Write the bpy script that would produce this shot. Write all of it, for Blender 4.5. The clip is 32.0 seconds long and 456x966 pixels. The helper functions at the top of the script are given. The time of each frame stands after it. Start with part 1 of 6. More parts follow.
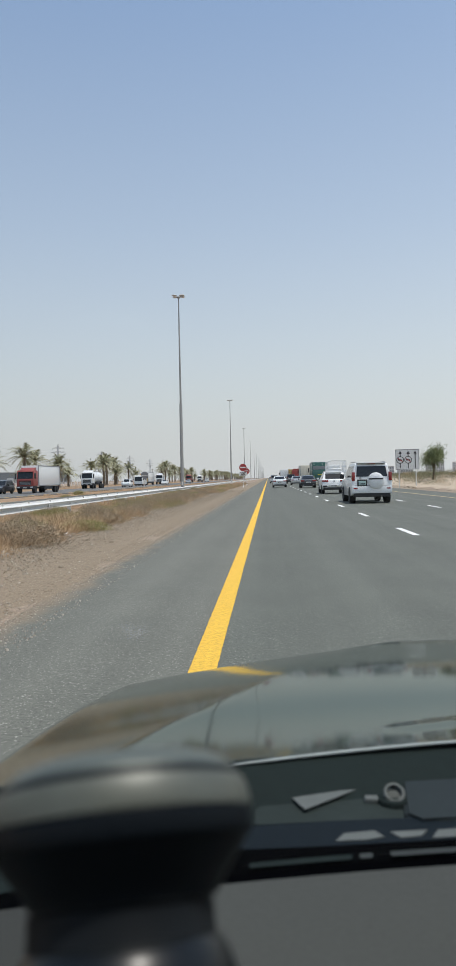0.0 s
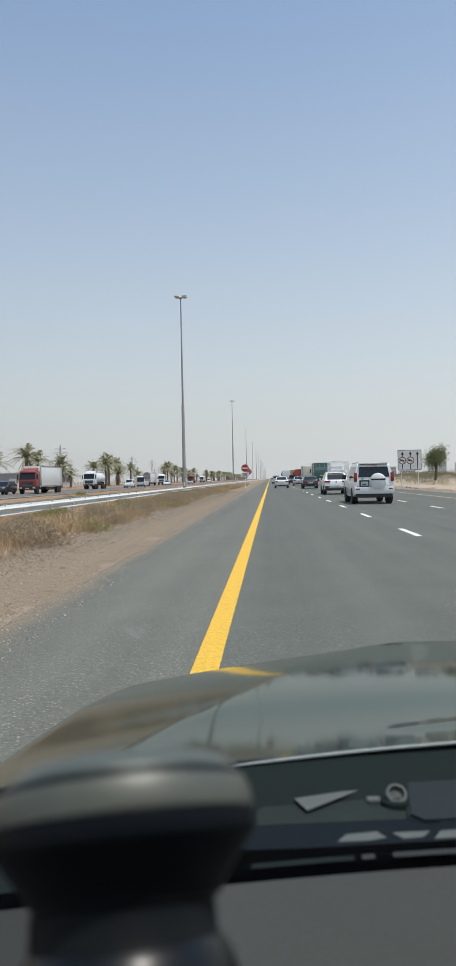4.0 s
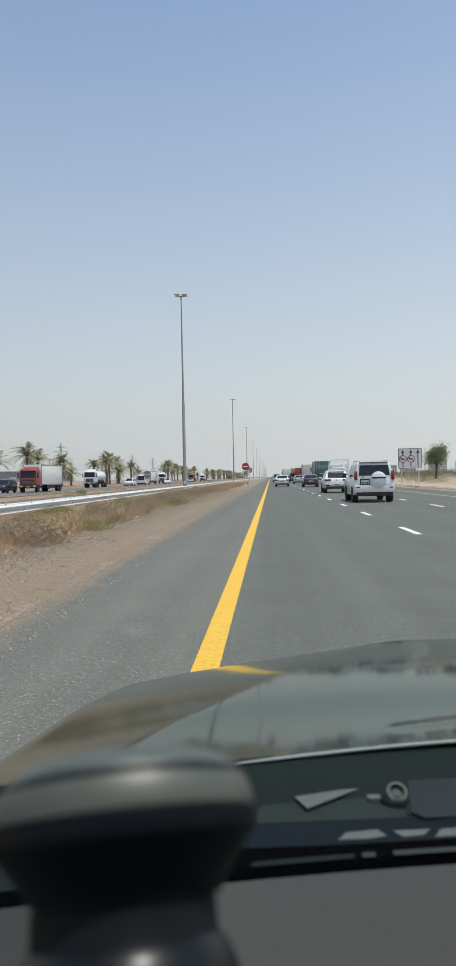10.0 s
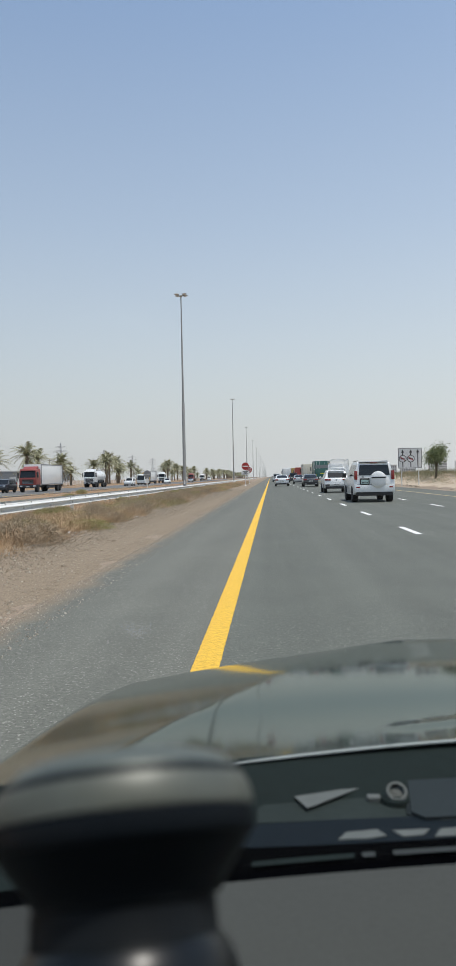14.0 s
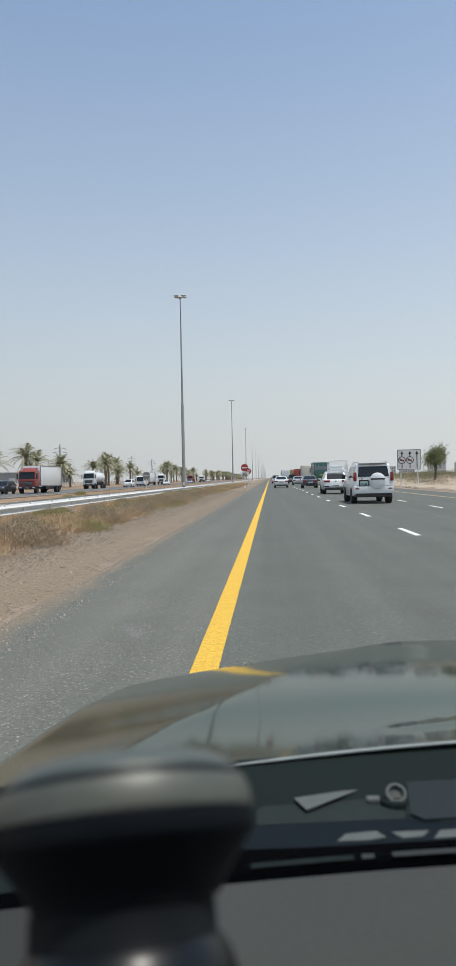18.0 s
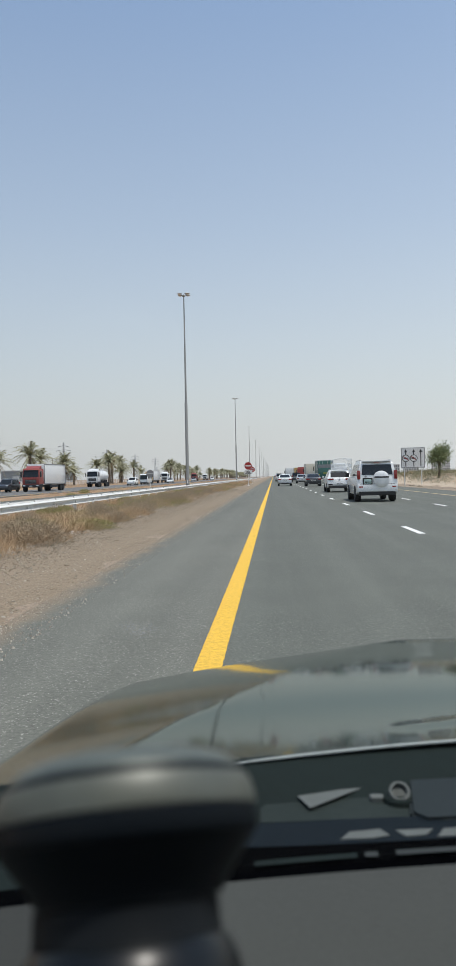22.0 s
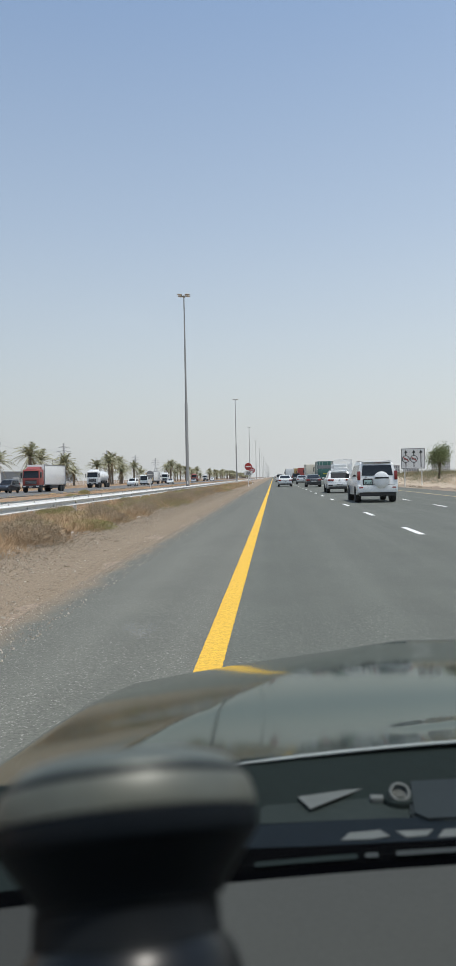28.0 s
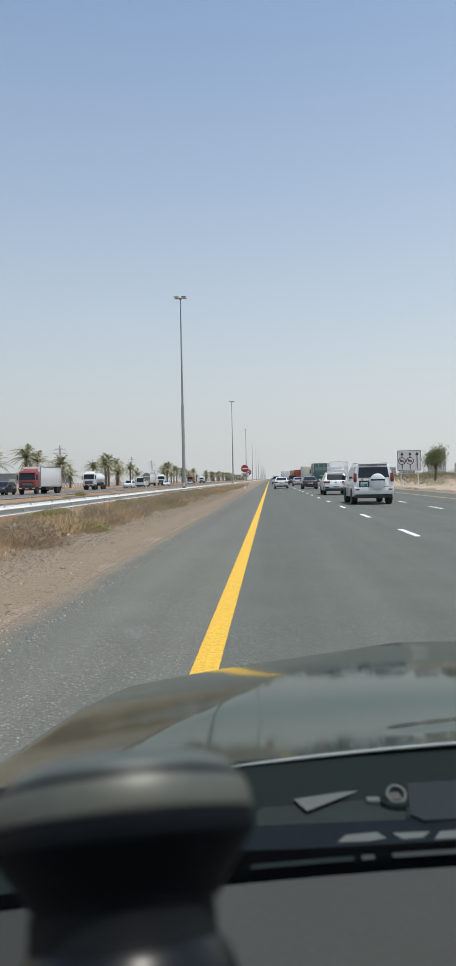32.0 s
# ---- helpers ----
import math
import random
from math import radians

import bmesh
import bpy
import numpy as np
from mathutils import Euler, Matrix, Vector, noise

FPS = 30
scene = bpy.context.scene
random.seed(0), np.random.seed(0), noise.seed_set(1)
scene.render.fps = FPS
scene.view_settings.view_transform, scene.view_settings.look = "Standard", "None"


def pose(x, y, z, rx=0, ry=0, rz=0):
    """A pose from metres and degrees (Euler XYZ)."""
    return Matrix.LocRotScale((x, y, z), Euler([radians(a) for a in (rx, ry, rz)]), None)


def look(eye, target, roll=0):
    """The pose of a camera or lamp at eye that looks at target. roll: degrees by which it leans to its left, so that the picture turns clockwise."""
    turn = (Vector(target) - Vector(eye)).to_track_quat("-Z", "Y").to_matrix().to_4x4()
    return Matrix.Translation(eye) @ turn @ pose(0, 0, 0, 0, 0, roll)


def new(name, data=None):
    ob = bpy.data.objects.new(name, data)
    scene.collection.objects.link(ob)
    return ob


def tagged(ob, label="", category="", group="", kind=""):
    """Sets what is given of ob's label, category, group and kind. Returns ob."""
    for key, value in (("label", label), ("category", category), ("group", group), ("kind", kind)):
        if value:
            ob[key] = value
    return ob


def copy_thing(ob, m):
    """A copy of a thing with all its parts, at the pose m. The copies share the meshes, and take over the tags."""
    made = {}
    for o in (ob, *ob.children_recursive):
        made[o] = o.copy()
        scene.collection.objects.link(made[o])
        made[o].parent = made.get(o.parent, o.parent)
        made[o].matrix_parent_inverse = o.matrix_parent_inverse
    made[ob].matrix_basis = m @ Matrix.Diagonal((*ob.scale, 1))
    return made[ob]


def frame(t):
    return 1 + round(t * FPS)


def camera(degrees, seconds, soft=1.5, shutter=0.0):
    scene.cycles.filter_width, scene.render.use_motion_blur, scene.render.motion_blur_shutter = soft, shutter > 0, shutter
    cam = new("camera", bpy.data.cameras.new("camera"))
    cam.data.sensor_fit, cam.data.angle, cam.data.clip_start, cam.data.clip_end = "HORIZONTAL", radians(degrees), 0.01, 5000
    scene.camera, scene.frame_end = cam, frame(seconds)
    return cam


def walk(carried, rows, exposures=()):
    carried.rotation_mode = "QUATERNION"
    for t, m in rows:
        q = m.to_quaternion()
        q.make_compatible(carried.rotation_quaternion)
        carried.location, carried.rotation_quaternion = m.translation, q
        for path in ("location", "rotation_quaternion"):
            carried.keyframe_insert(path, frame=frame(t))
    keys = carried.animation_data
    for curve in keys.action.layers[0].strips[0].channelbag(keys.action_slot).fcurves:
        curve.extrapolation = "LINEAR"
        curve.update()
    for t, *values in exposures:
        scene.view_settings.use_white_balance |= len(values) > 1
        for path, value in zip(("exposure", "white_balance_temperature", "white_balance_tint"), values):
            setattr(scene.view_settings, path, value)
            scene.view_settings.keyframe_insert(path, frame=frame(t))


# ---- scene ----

# ---------------------------------------------------------------- camera
# The phone sits behind the windscreen of a car; x is across the road, y along it, z up from the asphalt.
EYE = (0.0, 0.0, 1.27)
WALK = [
    (0, 3.13, -0.35), (0.5, 3.16, -0.25), (1, 3.19, -0.37), (1.5, 3.2, -0.33),
    (2, 3.35, -0.35), (2.5, 3.25, -0.29), (3, 3.23, -0.5), (3.5, 3.3, -0.29),
    (5.5, 3.26, -0.34), (6, 3.26, -0.3), (6.5, 3.36, -0.34), (7, 3.39, -0.41),
    (7.5, 3.39, -0.41), (8, 3.39, -0.41), (8.5, 3.38, -0.52), (9, 3.34, -0.44),
    (9.5, 3.35, -0.33), (10, 3.33, -0.42), (10.5, 3.43, -0.44), (11, 3.52, -0.47),
    (11.5, 3.53, -0.48), (12, 3.48, -0.41), (12.5, 3.47, -0.46), (13, 3.41, -0.34),
    (13.5, 3.32, -0.41), (14, 3.32, -0.44), (14.5, 3.38, -0.37), (16.5, 3.32, -0.45),
    (17, 3.25, -0.42), (17.5, 3.24, -0.42), (18, 3.26, -0.33), (18.5, 3.26, -0.4),
    (19, 3.28, -0.38), (19.5, 3.33, -0.45), (20, 3.45, -0.38), (20.5, 3.48, -0.31),
    (21, 3.55, -0.39), (21.5, 3.56, -0.42), (22, 3.54, -0.47), (22.5, 3.52, -0.27),
    (23, 3.47, -0.38), (23.5, 3.38, -0.31), (24, 3.29, -0.36), (24.5, 3.19, -0.47),
    (25, 3.17, -0.44), (25.5, 3.15, -0.46), (27.5, 3.41, -0.43), (28, 3.55, -0.41),
    (28.5, 3.53, -0.46), (29, 3.52, -0.55), (29.5, 3.51, -0.51), (30, 3.46, -0.43),
    (30.5, 3.5, -0.35), (31, 3.42, -0.38), (31.5, 3.33, -0.39), (32, 3.27, -0.26),
]
cam = camera(34.6, 32.0, soft=1.3)
cam.data.dof.use_dof = True          # a phone lens, focused far away: only the dashboard goes soft
cam.data.dof.focus_distance, cam.data.dof.aperture_fstop = 25.0, 17.5
walk(cam, [(t, pose(*EYE, 90 + pitch, 1.2, yaw)) for t, yaw, pitch in WALK], exposures=((0.0, 0.23), (32.0, 0.23)))

# ---------------------------------------------------------------- light
SUN_HEIGHT, SUN_BEARING = radians(76), radians(108)     # bearing clockwise from the road's direction


def build_world():
    w = bpy.data.worlds.new("hazy_sky")
    scene.world = w
    w.use_nodes = True
    N, L = w.node_tree.nodes, w.node_tree.links
    bg = N["Background"]
    sky = N.new("ShaderNodeTexSky")
    sky.sky_type = "NISHITA"
    sky.sun_disc = False
    sky.sun_elevation, sky.sun_rotation = SUN_HEIGHT, SUN_BEARING
    sky.air_density, sky.dust_density, sky.ozone_density = 1.0, 1.2, 1.1
    # desert haze that thickens towards the horizon
    co = N.new("ShaderNodeTexCoord")
    sep = N.new("ShaderNodeSeparateXYZ")
    L.new(co.outputs["Generated"], sep.inputs[0])
    haze = N.new("ShaderNodeValToRGB")
    el = haze.color_ramp.elements
    el[0].position, el[0].color = 0.0, (1, 1, 1, 1)
    el[1].position, el[1].color = 0.62, (0, 0, 0, 1)
    for p, v in ((0.06, 0.92), (0.16, 0.72), (0.32, 0.42), (0.48, 0.2)):
        e = el.new(p)
        e.color = (v, v, v, 1)
    L.new(sep.outputs["Z"], haze.inputs["Fac"])
    mix = N.new("ShaderNodeMix")
    mix.data_type = "RGBA"
    L.new(haze.outputs["Color"], mix.inputs["Factor"])
    tint = N.new("ShaderNodeVectorMath")
    tint.operation = "MULTIPLY"
    tint.inputs[1].default_value = (1.0, 1.025, 0.99)
    L.new(sky.outputs["Color"], tint.inputs[0])
    L.new(tint.outputs[0], mix.inputs["A"])
    # the haze scatters more light on the sun's side
    lean = N.new("ShaderNodeVectorMath")
    lean.operation = "DOT_PRODUCT"
    L.new(co.outputs["Generated"], lean.inputs[0])
    lean.inputs[1].default_value = (math.sin(SUN_BEARING), math.cos(SUN_BEARING), 0)
    glow = N.new("ShaderNodeMath")
    glow.operation = "MULTIPLY_ADD"
    L.new(lean.outputs["Value"], glow.inputs[0])
    glow.inputs[1].default_value, glow.inputs[2].default_value = 0.22, 1.03
    veil = N.new("ShaderNodeVectorMath")
    veil.operation = "SCALE"
    veil.inputs[0].default_value = (3.66, 3.79, 3.87)
    L.new(glow.outputs[0], veil.inputs["Scale"])
    L.new(veil.outputs[0], mix.inputs["B"])
    L.new(mix.outputs["Result"], bg.inputs["Color"])
    bg.inputs["Strength"].default_value = 0.15


build_world()
sun = new("sun", bpy.data.lights.new("sun", "SUN"))
sun.data.energy, sun.data.angle, sun.data.color = 2.75, radians(0.6), (1.0, 0.955, 0.88)
sun.matrix_basis = look((math.sin(SUN_BEARING) * math.cos(SUN_HEIGHT) * 50, math.cos(SUN_BEARING) * math.cos(SUN_HEIGHT) * 50, math.sin(SUN_HEIGHT) * 50), (0, 0, 0))

# ---------------------------------------------------------------- materials
def mat(name, c, rough=0.7, metal=0.0, var=0.15, s1=2.0, s2=40.0, bump=0.0, coat=0.0, c2=None,
        island=0.0, spec=0.5, stretch=(1, 1, 1), world_space=False, rough_var=0.1):
    """A principled material with colour variation at two scales, fine relief and, if asked, a tone for each island."""
    m = bpy.data.materials.new(name)
    m.use_nodes = True
    nt = m.node_tree
    N, L = nt.nodes, nt.links
    b = N["Principled BSDF"]
    b.inputs["Roughness"].default_value = rough
    b.inputs["Metallic"].default_value = metal
    b.inputs["Coat Weight"].default_value = coat
    b.inputs["Coat Roughness"].default_value = 0.03
    b.inputs["Specular IOR Level"].default_value = spec
    if world_space:
        src = N.new("ShaderNodeNewGeometry").outputs["Position"]
    else:
        src = N.new("ShaderNodeTexCoord").outputs["Object"]
    mp = N.new("ShaderNodeMapping")
    mp.inputs["Scale"].default_value = stretch
    L.new(src, mp.inputs["Vector"])
    n1, n2 = N.new("ShaderNodeTexNoise"), N.new("ShaderNodeTexNoise")
    for n, s in ((n1, s1), (n2, s2)):
        n.inputs["Scale"].default_value = s
        n.inputs["Detail"].default_value = 5
        L.new(mp.outputs[0], n.inputs["Vector"])
    mx = N.new("ShaderNodeMix")
    mx.data_type = "FLOAT"
    mx.inputs["Factor"].default_value = 0.45
    L.new(n1.outputs["Fac"], mx.inputs["A"])
    L.new(n2.outputs["Fac"], mx.inputs["B"])
    fac = mx.outputs["Result"]
    if island:
        g = N.new("ShaderNodeNewGeometry")
        m2 = N.new("ShaderNodeMix")
        m2.data_type = "FLOAT"
        m2.inputs["Factor"].default_value = island
        L.new(fac, m2.inputs["A"])
        L.new(g.outputs["Random Per Island"], m2.inputs["B"])
        fac = m2.outputs["Result"]
    r = N.new("ShaderNodeValToRGB")
    lo = c if c2 else tuple(x * (1 - var) for x in c)
    hi = c2 if c2 else tuple(min(1, x * (1 + var)) for x in c)
    e = r.color_ramp.elements
    e[0].position, e[0].color = (0.05 if island else 0.3), (*lo, 1)
    e[1].position, e[1].color = (0.95 if island else 0.7), (*hi, 1)
    L.new(fac, r.inputs["Fac"])
    L.new(r.outputs["Color"], b.inputs["Base Color"])
    if rough_var:
        mr = N.new("ShaderNodeMapRange")
        mr.inputs["To Min"].default_value = max(0.02, rough - rough_var)
        mr.inputs["To Max"].default_value = min(1, rough + rough_var)
        L.new(n1.outputs["Fac"], mr.inputs["Value"])
        L.new(mr.outputs[0], b.inputs["Roughness"])
    if bump:
        bp = N.new("ShaderNodeBump")
        bp.inputs["Strength"].default_value = bump
        bp.inputs["Distance"].default_value = 0.01
        L.new(n2.outputs["Fac"], bp.inputs["Height"])
        L.new(bp.outputs["Normal"], b.inputs["Normal"])
    return m


def paint(name, c, rough=0.3, coat=0.6, metal=0.0):
    return mat(name, c, rough, metal, 0.05, 1.2, 18, 0, coat, rough_var=0.06)


def asphalt(name, base, light, specks, dust=None):
    """Rolled asphalt: pale chips in a dark binder, worn along the traffic's way."""
    m = mat(name, base, 0.88, 0, 0.1, 0.35, 45, 0.5, world_space=True)
    nt = m.node_tree
    N, L = nt.nodes, nt.links
    b = N["Principled BSDF"]
    old = b.inputs["Base Color"].links[0].from_socket
    geo = N.new("ShaderNodeNewGeometry")
    vor = N.new("ShaderNodeTexVoronoi")
    vor.inputs["Scale"].default_value = 110
    L.new(geo.outputs["Position"], vor.inputs["Vector"])
    ramp = N.new("ShaderNodeValToRGB")
    ramp.color_ramp.elements[0].position, ramp.color_ramp.elements[0].color = 1 - specks, (0, 0, 0, 1)
    ramp.color_ramp.elements[1].position, ramp.color_ramp.elements[1].color = 1.0, (1, 1, 1, 1)
    sep = N.new("ShaderNodeSeparateColor")
    L.new(vor.outputs["Color"], sep.inputs["Color"])
    L.new(sep.outputs["Red"], ramp.inputs["Fac"])
    mix = N.new("ShaderNodeMix")
    mix.data_type = "RGBA"
    L.new(ramp.outputs["Color"], mix.inputs["Factor"])
    L.new(old, mix.inputs["A"])
    mix.inputs["B"].default_value = (*light, 1)
    # long streaks worn by the wheels
    mp = N.new("ShaderNodeMapping")
    mp.inputs["Scale"].default_value = (1.6, 0.02, 1)
    L.new(geo.outputs["Position"], mp.inputs["Vector"])
    st = N.new("ShaderNodeTexNoise")
    st.inputs["Scale"].default_value = 1.0
    st.inputs["Detail"].default_value = 4
    L.new(mp.outputs[0], st.inputs["Vector"])
    mr = N.new("ShaderNodeMapRange")
    mr.inputs["From Min"].default_value, mr.inputs["From Max"].default_value = 0.3, 0.7
    mr.inputs["To Min"].default_value, mr.inputs["To Max"].default_value = 0.86, 1.14
    L.new(st.outputs["Fac"], mr.inputs["Value"])
    mul = N.new("ShaderNodeVectorMath")
    mul.operation = "SCALE"
    L.new(mix.outputs["Result"], mul.inputs[0])
    L.new(mr.outputs[0], mul.inputs["Scale"])
    # open grain of the surface course: dark pits between the chips, and larger worn patches
    last = mul.outputs[0]
    for scale, detail, lo, hi in ((38, 6, 0.62, 1.38), (0.55, 3, 0.93, 1.07)):
        g = N.new("ShaderNodeTexNoise")
        g.inputs["Scale"].default_value, g.inputs["Detail"].default_value, g.inputs["Roughness"].default_value = scale, detail, 0.75
        L.new(geo.outputs["Position"], g.inputs["Vector"])
        r = N.new("ShaderNodeMapRange")
        r.inputs["From Min"].default_value, r.inputs["From Max"].default_value = 0.32, 0.68
        r.inputs["To Min"].default_value, r.inputs["To Max"].default_value = lo, hi
        L.new(g.outputs["Fac"], r.inputs["Value"])
        k = N.new("ShaderNodeVectorMath")
        k.operation = "SCALE"
        L.new(last, k.inputs[0])
        L.new(r.outputs[0], k.inputs["Scale"])
        last = k.outputs[0]
    if dust:
        # sand blown over the edge, thinning out towards the lane in uneven drifts
        axis = N.new("ShaderNodeSeparateXYZ")
        L.new(geo.outputs["Position"], axis.inputs[0])
        away = N.new("ShaderNodeMapRange")
        away.inputs["From Min"].default_value, away.inputs["From Max"].default_value = dust
        away.inputs["To Min"].default_value, away.inputs["To Max"].default_value = 1.0, 0.0
        L.new(axis.outputs["X"], away.inputs["Value"])
        drift = N.new("ShaderNodeTexNoise")
        drift.inputs["Scale"].default_value, drift.inputs["Detail"].default_value = 1.3, 7
        L.new(geo.outputs["Position"], drift.inputs["Vector"])
        thick = N.new("ShaderNodeMath")
        thick.operation = "MULTIPLY_ADD"
        L.new(drift.outputs["Fac"], thick.inputs[0])
        thick.inputs[1].default_value = 1.1
        L.new(away.outputs[0], thick.inputs[2])
        cut = N.new("ShaderNodeMapRange")
        cut.interpolation_type = "SMOOTHSTEP"
        cut.inputs["From Min"].default_value, cut.inputs["From Max"].default_value = 0.72, 1.42
        cut.inputs["To Min"].default_value, cut.inputs["To Max"].default_value = 0.0, 0.95
        L.new(thick.outputs[0], cut.inputs["Value"])
        sand = N.new("ShaderNodeMix")
        sand.data_type = "RGBA"
        L.new(cut.outputs[0], sand.inputs["Factor"])
        L.new(last, sand.inputs["A"])
        sand.inputs["B"].default_value = (0.215, 0.166, 0.111, 1)
        last = sand.outputs["Result"]
    L.new(last, b.inputs["Base Color"])
    return m


M_ROAD = asphalt("lane_asphalt", (0.100, 0.106, 0.089), (0.26, 0.265, 0.22), 0.06)
M_SHOULDER = asphalt("shoulder_asphalt", (0.117, 0.119, 0.099), (0.29, 0.29, 0.25), 0.09, dust=(-2.5, -1.95))
M_OPPOSITE = asphalt("opposite_asphalt", (0.12, 0.12, 0.115), (0.3, 0.3, 0.28), 0.10)
M_YELLOW = mat("yellow_road_paint", (0.74, 0.445, 0.05), 0.85, 0, 0.36, 30, 110, 1.0, world_space=True)
M_WHITE_LINE = mat("white_road_paint", (0.75, 0.75, 0.72), 0.7, 0, 0.1, 3, 60, 0.3, world_space=True)
M_STONE = mat("roadside_stone", (0.185, 0.14, 0.093), 0.95, 0, 0.3, 3, 30, 0.3, c2=(0.40, 0.34, 0.26), island=0.9)
M_STONE_PALE = mat("pale_gravel", (0.24, 0.205, 0.16), 0.95, 0, 0.3, 3, 30, 0.3, c2=(0.52, 0.47, 0.39), island=0.9)
M_LITTER = mat("white_plastic_film", (0.72, 0.70, 0.67), 0.5, 0, 0.15, 8, 40, 0.4)
M_STRAW = mat("dry_grass", (0.34, 0.217, 0.122), 0.95, 0, 0.3, 0.25, 3, 0, c2=(0.65, 0.47, 0.285), island=0.4, world_space=True)
M_TWIG = mat("dry_twigs", (0.215, 0.165, 0.11), 0.95, 0, 0.3, 0.3, 3, 0, c2=(0.43, 0.345, 0.235), island=0.5, world_space=True)
M_GREENISH = mat("green_weed", (0.17, 0.165, 0.05), 0.9, 0, 0.3, 0.3, 3, 0, c2=(0.36, 0.33, 0.14), island=0.5, world_space=True)
M_STEEL = mat("galvanised_steel", (0.66, 0.66, 0.63), 0.6, 0.0, 0.15, 1.5, 30, 0.05)
M_MAST = mat("grey_mast_paint", (0.29, 0.295, 0.285), 0.6, 0.1, 0.1, 0.6, 12, 0.05)
M_LAMP = mat("pale_lamp_housing", (0.45, 0.45, 0.44), 0.45, 0.1, 0.08)
M_FROND = mat("palm_leaf", (0.155, 0.16, 0.095), 0.7, 0, 0.3, 0.5, 8, 0, c2=(0.41, 0.40, 0.25), island=0.7)
M_FROND_DRY = mat("dry_palm_leaf", (0.16, 0.12, 0.07), 0.85, 0, 0.3, 1, 8, 0, c2=(0.3, 0.23, 0.14), island=0.7)
M_TRUNK = mat("palm_bark", (0.17, 0.135, 0.10), 0.95, 0, 0.35, 2, 14, 0.8)
M_LEAF = mat("roadside_leaf", (0.09, 0.12, 0.045), 0.7, 0, 0.3, 1, 8, 0, c2=(0.25, 0.29, 0.13), island=0.8)
M_SCRUB = mat("desert_scrub", (0.10, 0.105, 0.055), 0.9, 0, 0.3, 0.2, 3, 0, c2=(0.27, 0.255, 0.15), island=0.5, world_space=True)
M_BARK = mat("tree_bark", (0.12, 0.09, 0.06), 0.95, 0, 0.3, 3, 20, 0.6)
# far steel: distance haze is put into this pale base colour
M_LATTICE = mat("haze_paled_lattice_steel", (0.46, 0.47, 0.48), 0.7, 0.0, 0.1)
# both concretes are lightened so the far flats look hazed
M_CONCRETE = mat("haze_paled_concrete", (0.74, 0.72, 0.69), 0.9, 0, 0.1, 0.3, 6, 0.2)
M_CONCRETE_DARK = mat("haze_paled_bare_concrete", (0.56, 0.55, 0.54), 0.9, 0, 0.12, 0.3, 6, 0.2)
M_WINDOW_FAR = mat("far_window_glass", (0.22, 0.23, 0.24), 0.3, 0, 0.1)
M_SHED = mat("blue_grey_sheet_metal", (0.25, 0.27, 0.285), 0.55, 0.2, 0.14, 0.15, 4, 0.1)
M_SHED_PALE = mat("pale_sheet_metal", (0.50, 0.51, 0.51), 0.55, 0.1, 0.12, 0.3, 6, 0.1)
M_CAR_WHITE = paint("white_car_paint", (0.74, 0.75, 0.74))
M_CAR_DARK = paint("dark_grey_car_paint", (0.035, 0.038, 0.045))
M_CAR_SILVER = paint("silver_car_paint", (0.5, 0.51, 0.52), 0.3, 0.6, 0.5)
M_TRUCK_RED = paint("red_truck_paint", (0.27, 0.05, 0.04), 0.5, 0.15)
M_TRUCK_YELLOW = paint("yellow_truck_paint", (0.36, 0.24, 0.07), 0.5, 0.15)
M_TRUCK_GREEN = paint("dark_green_truck_paint", (0.03, 0.12, 0.10), 0.4, 0.3)
M_BLUE = paint("blue_panel_paint", (0.10, 0.22, 0.42), 0.4, 0.3)
M_BOX = mat("cream_box_panel", (0.62, 0.58, 0.48), 0.6, 0, 0.1, 0.6, 9, 0.05)
M_RUST = mat("rust_brown_load", (0.16, 0.09, 0.06), 0.9, 0, 0.35, 1.5, 14, 0.5)
M_GLASS_DARK = mat("tinted_glass", (0.012, 0.015, 0.017), 0.06, 0, 0.1, rough_var=0.03)
M_TYRE = mat("tyre_rubber", (0.02, 0.02, 0.02), 0.85, 0, 0.2, 6, 50, 0.2)
M_RIM = mat("wheel_rim", (0.42, 0.43, 0.44), 0.35, 0.8, 0.1)
M_BLACK = mat("black_plastic", (0.018, 0.018, 0.019), 0.5, 0, 0.2, 5, 60, 0.1)
M_CHASSIS = mat("dark_chassis", (0.035, 0.036, 0.04), 0.7, 0.2, 0.3, 3, 20)
M_TAIL = mat("red_tail_lens", (0.25, 0.013, 0.013), 0.15, 0, 0.1, coat=0.5)
M_AMBER = mat("amber_reflector", (0.55, 0.22, 0.03), 0.3, 0, 0.15)
M_STRIPE = mat("yellow_reflective_strip", (0.62, 0.56, 0.06), 0.5, 0, 0.15, 6, 60)
M_HEADLIGHT = mat("headlight_lens", (0.6, 0.62, 0.64), 0.12, 0.2, 0.1)
M_PLATE = mat("white_plate", (0.7, 0.7, 0.68), 0.4, 0, 0.05)
M_PLATE_GREEN = mat("teal_plate", (0.38, 0.52, 0.49), 0.4, 0, 0.05)
M_SIGN_RED = mat("red_sign_sheet", (0.36, 0.03, 0.025), 0.5, 0, 0.1, 1, 12)
M_SIGN_WHITE = mat("white_sign_sheet", (0.72, 0.72, 0.7), 0.5, 0, 0.06, 1, 12)
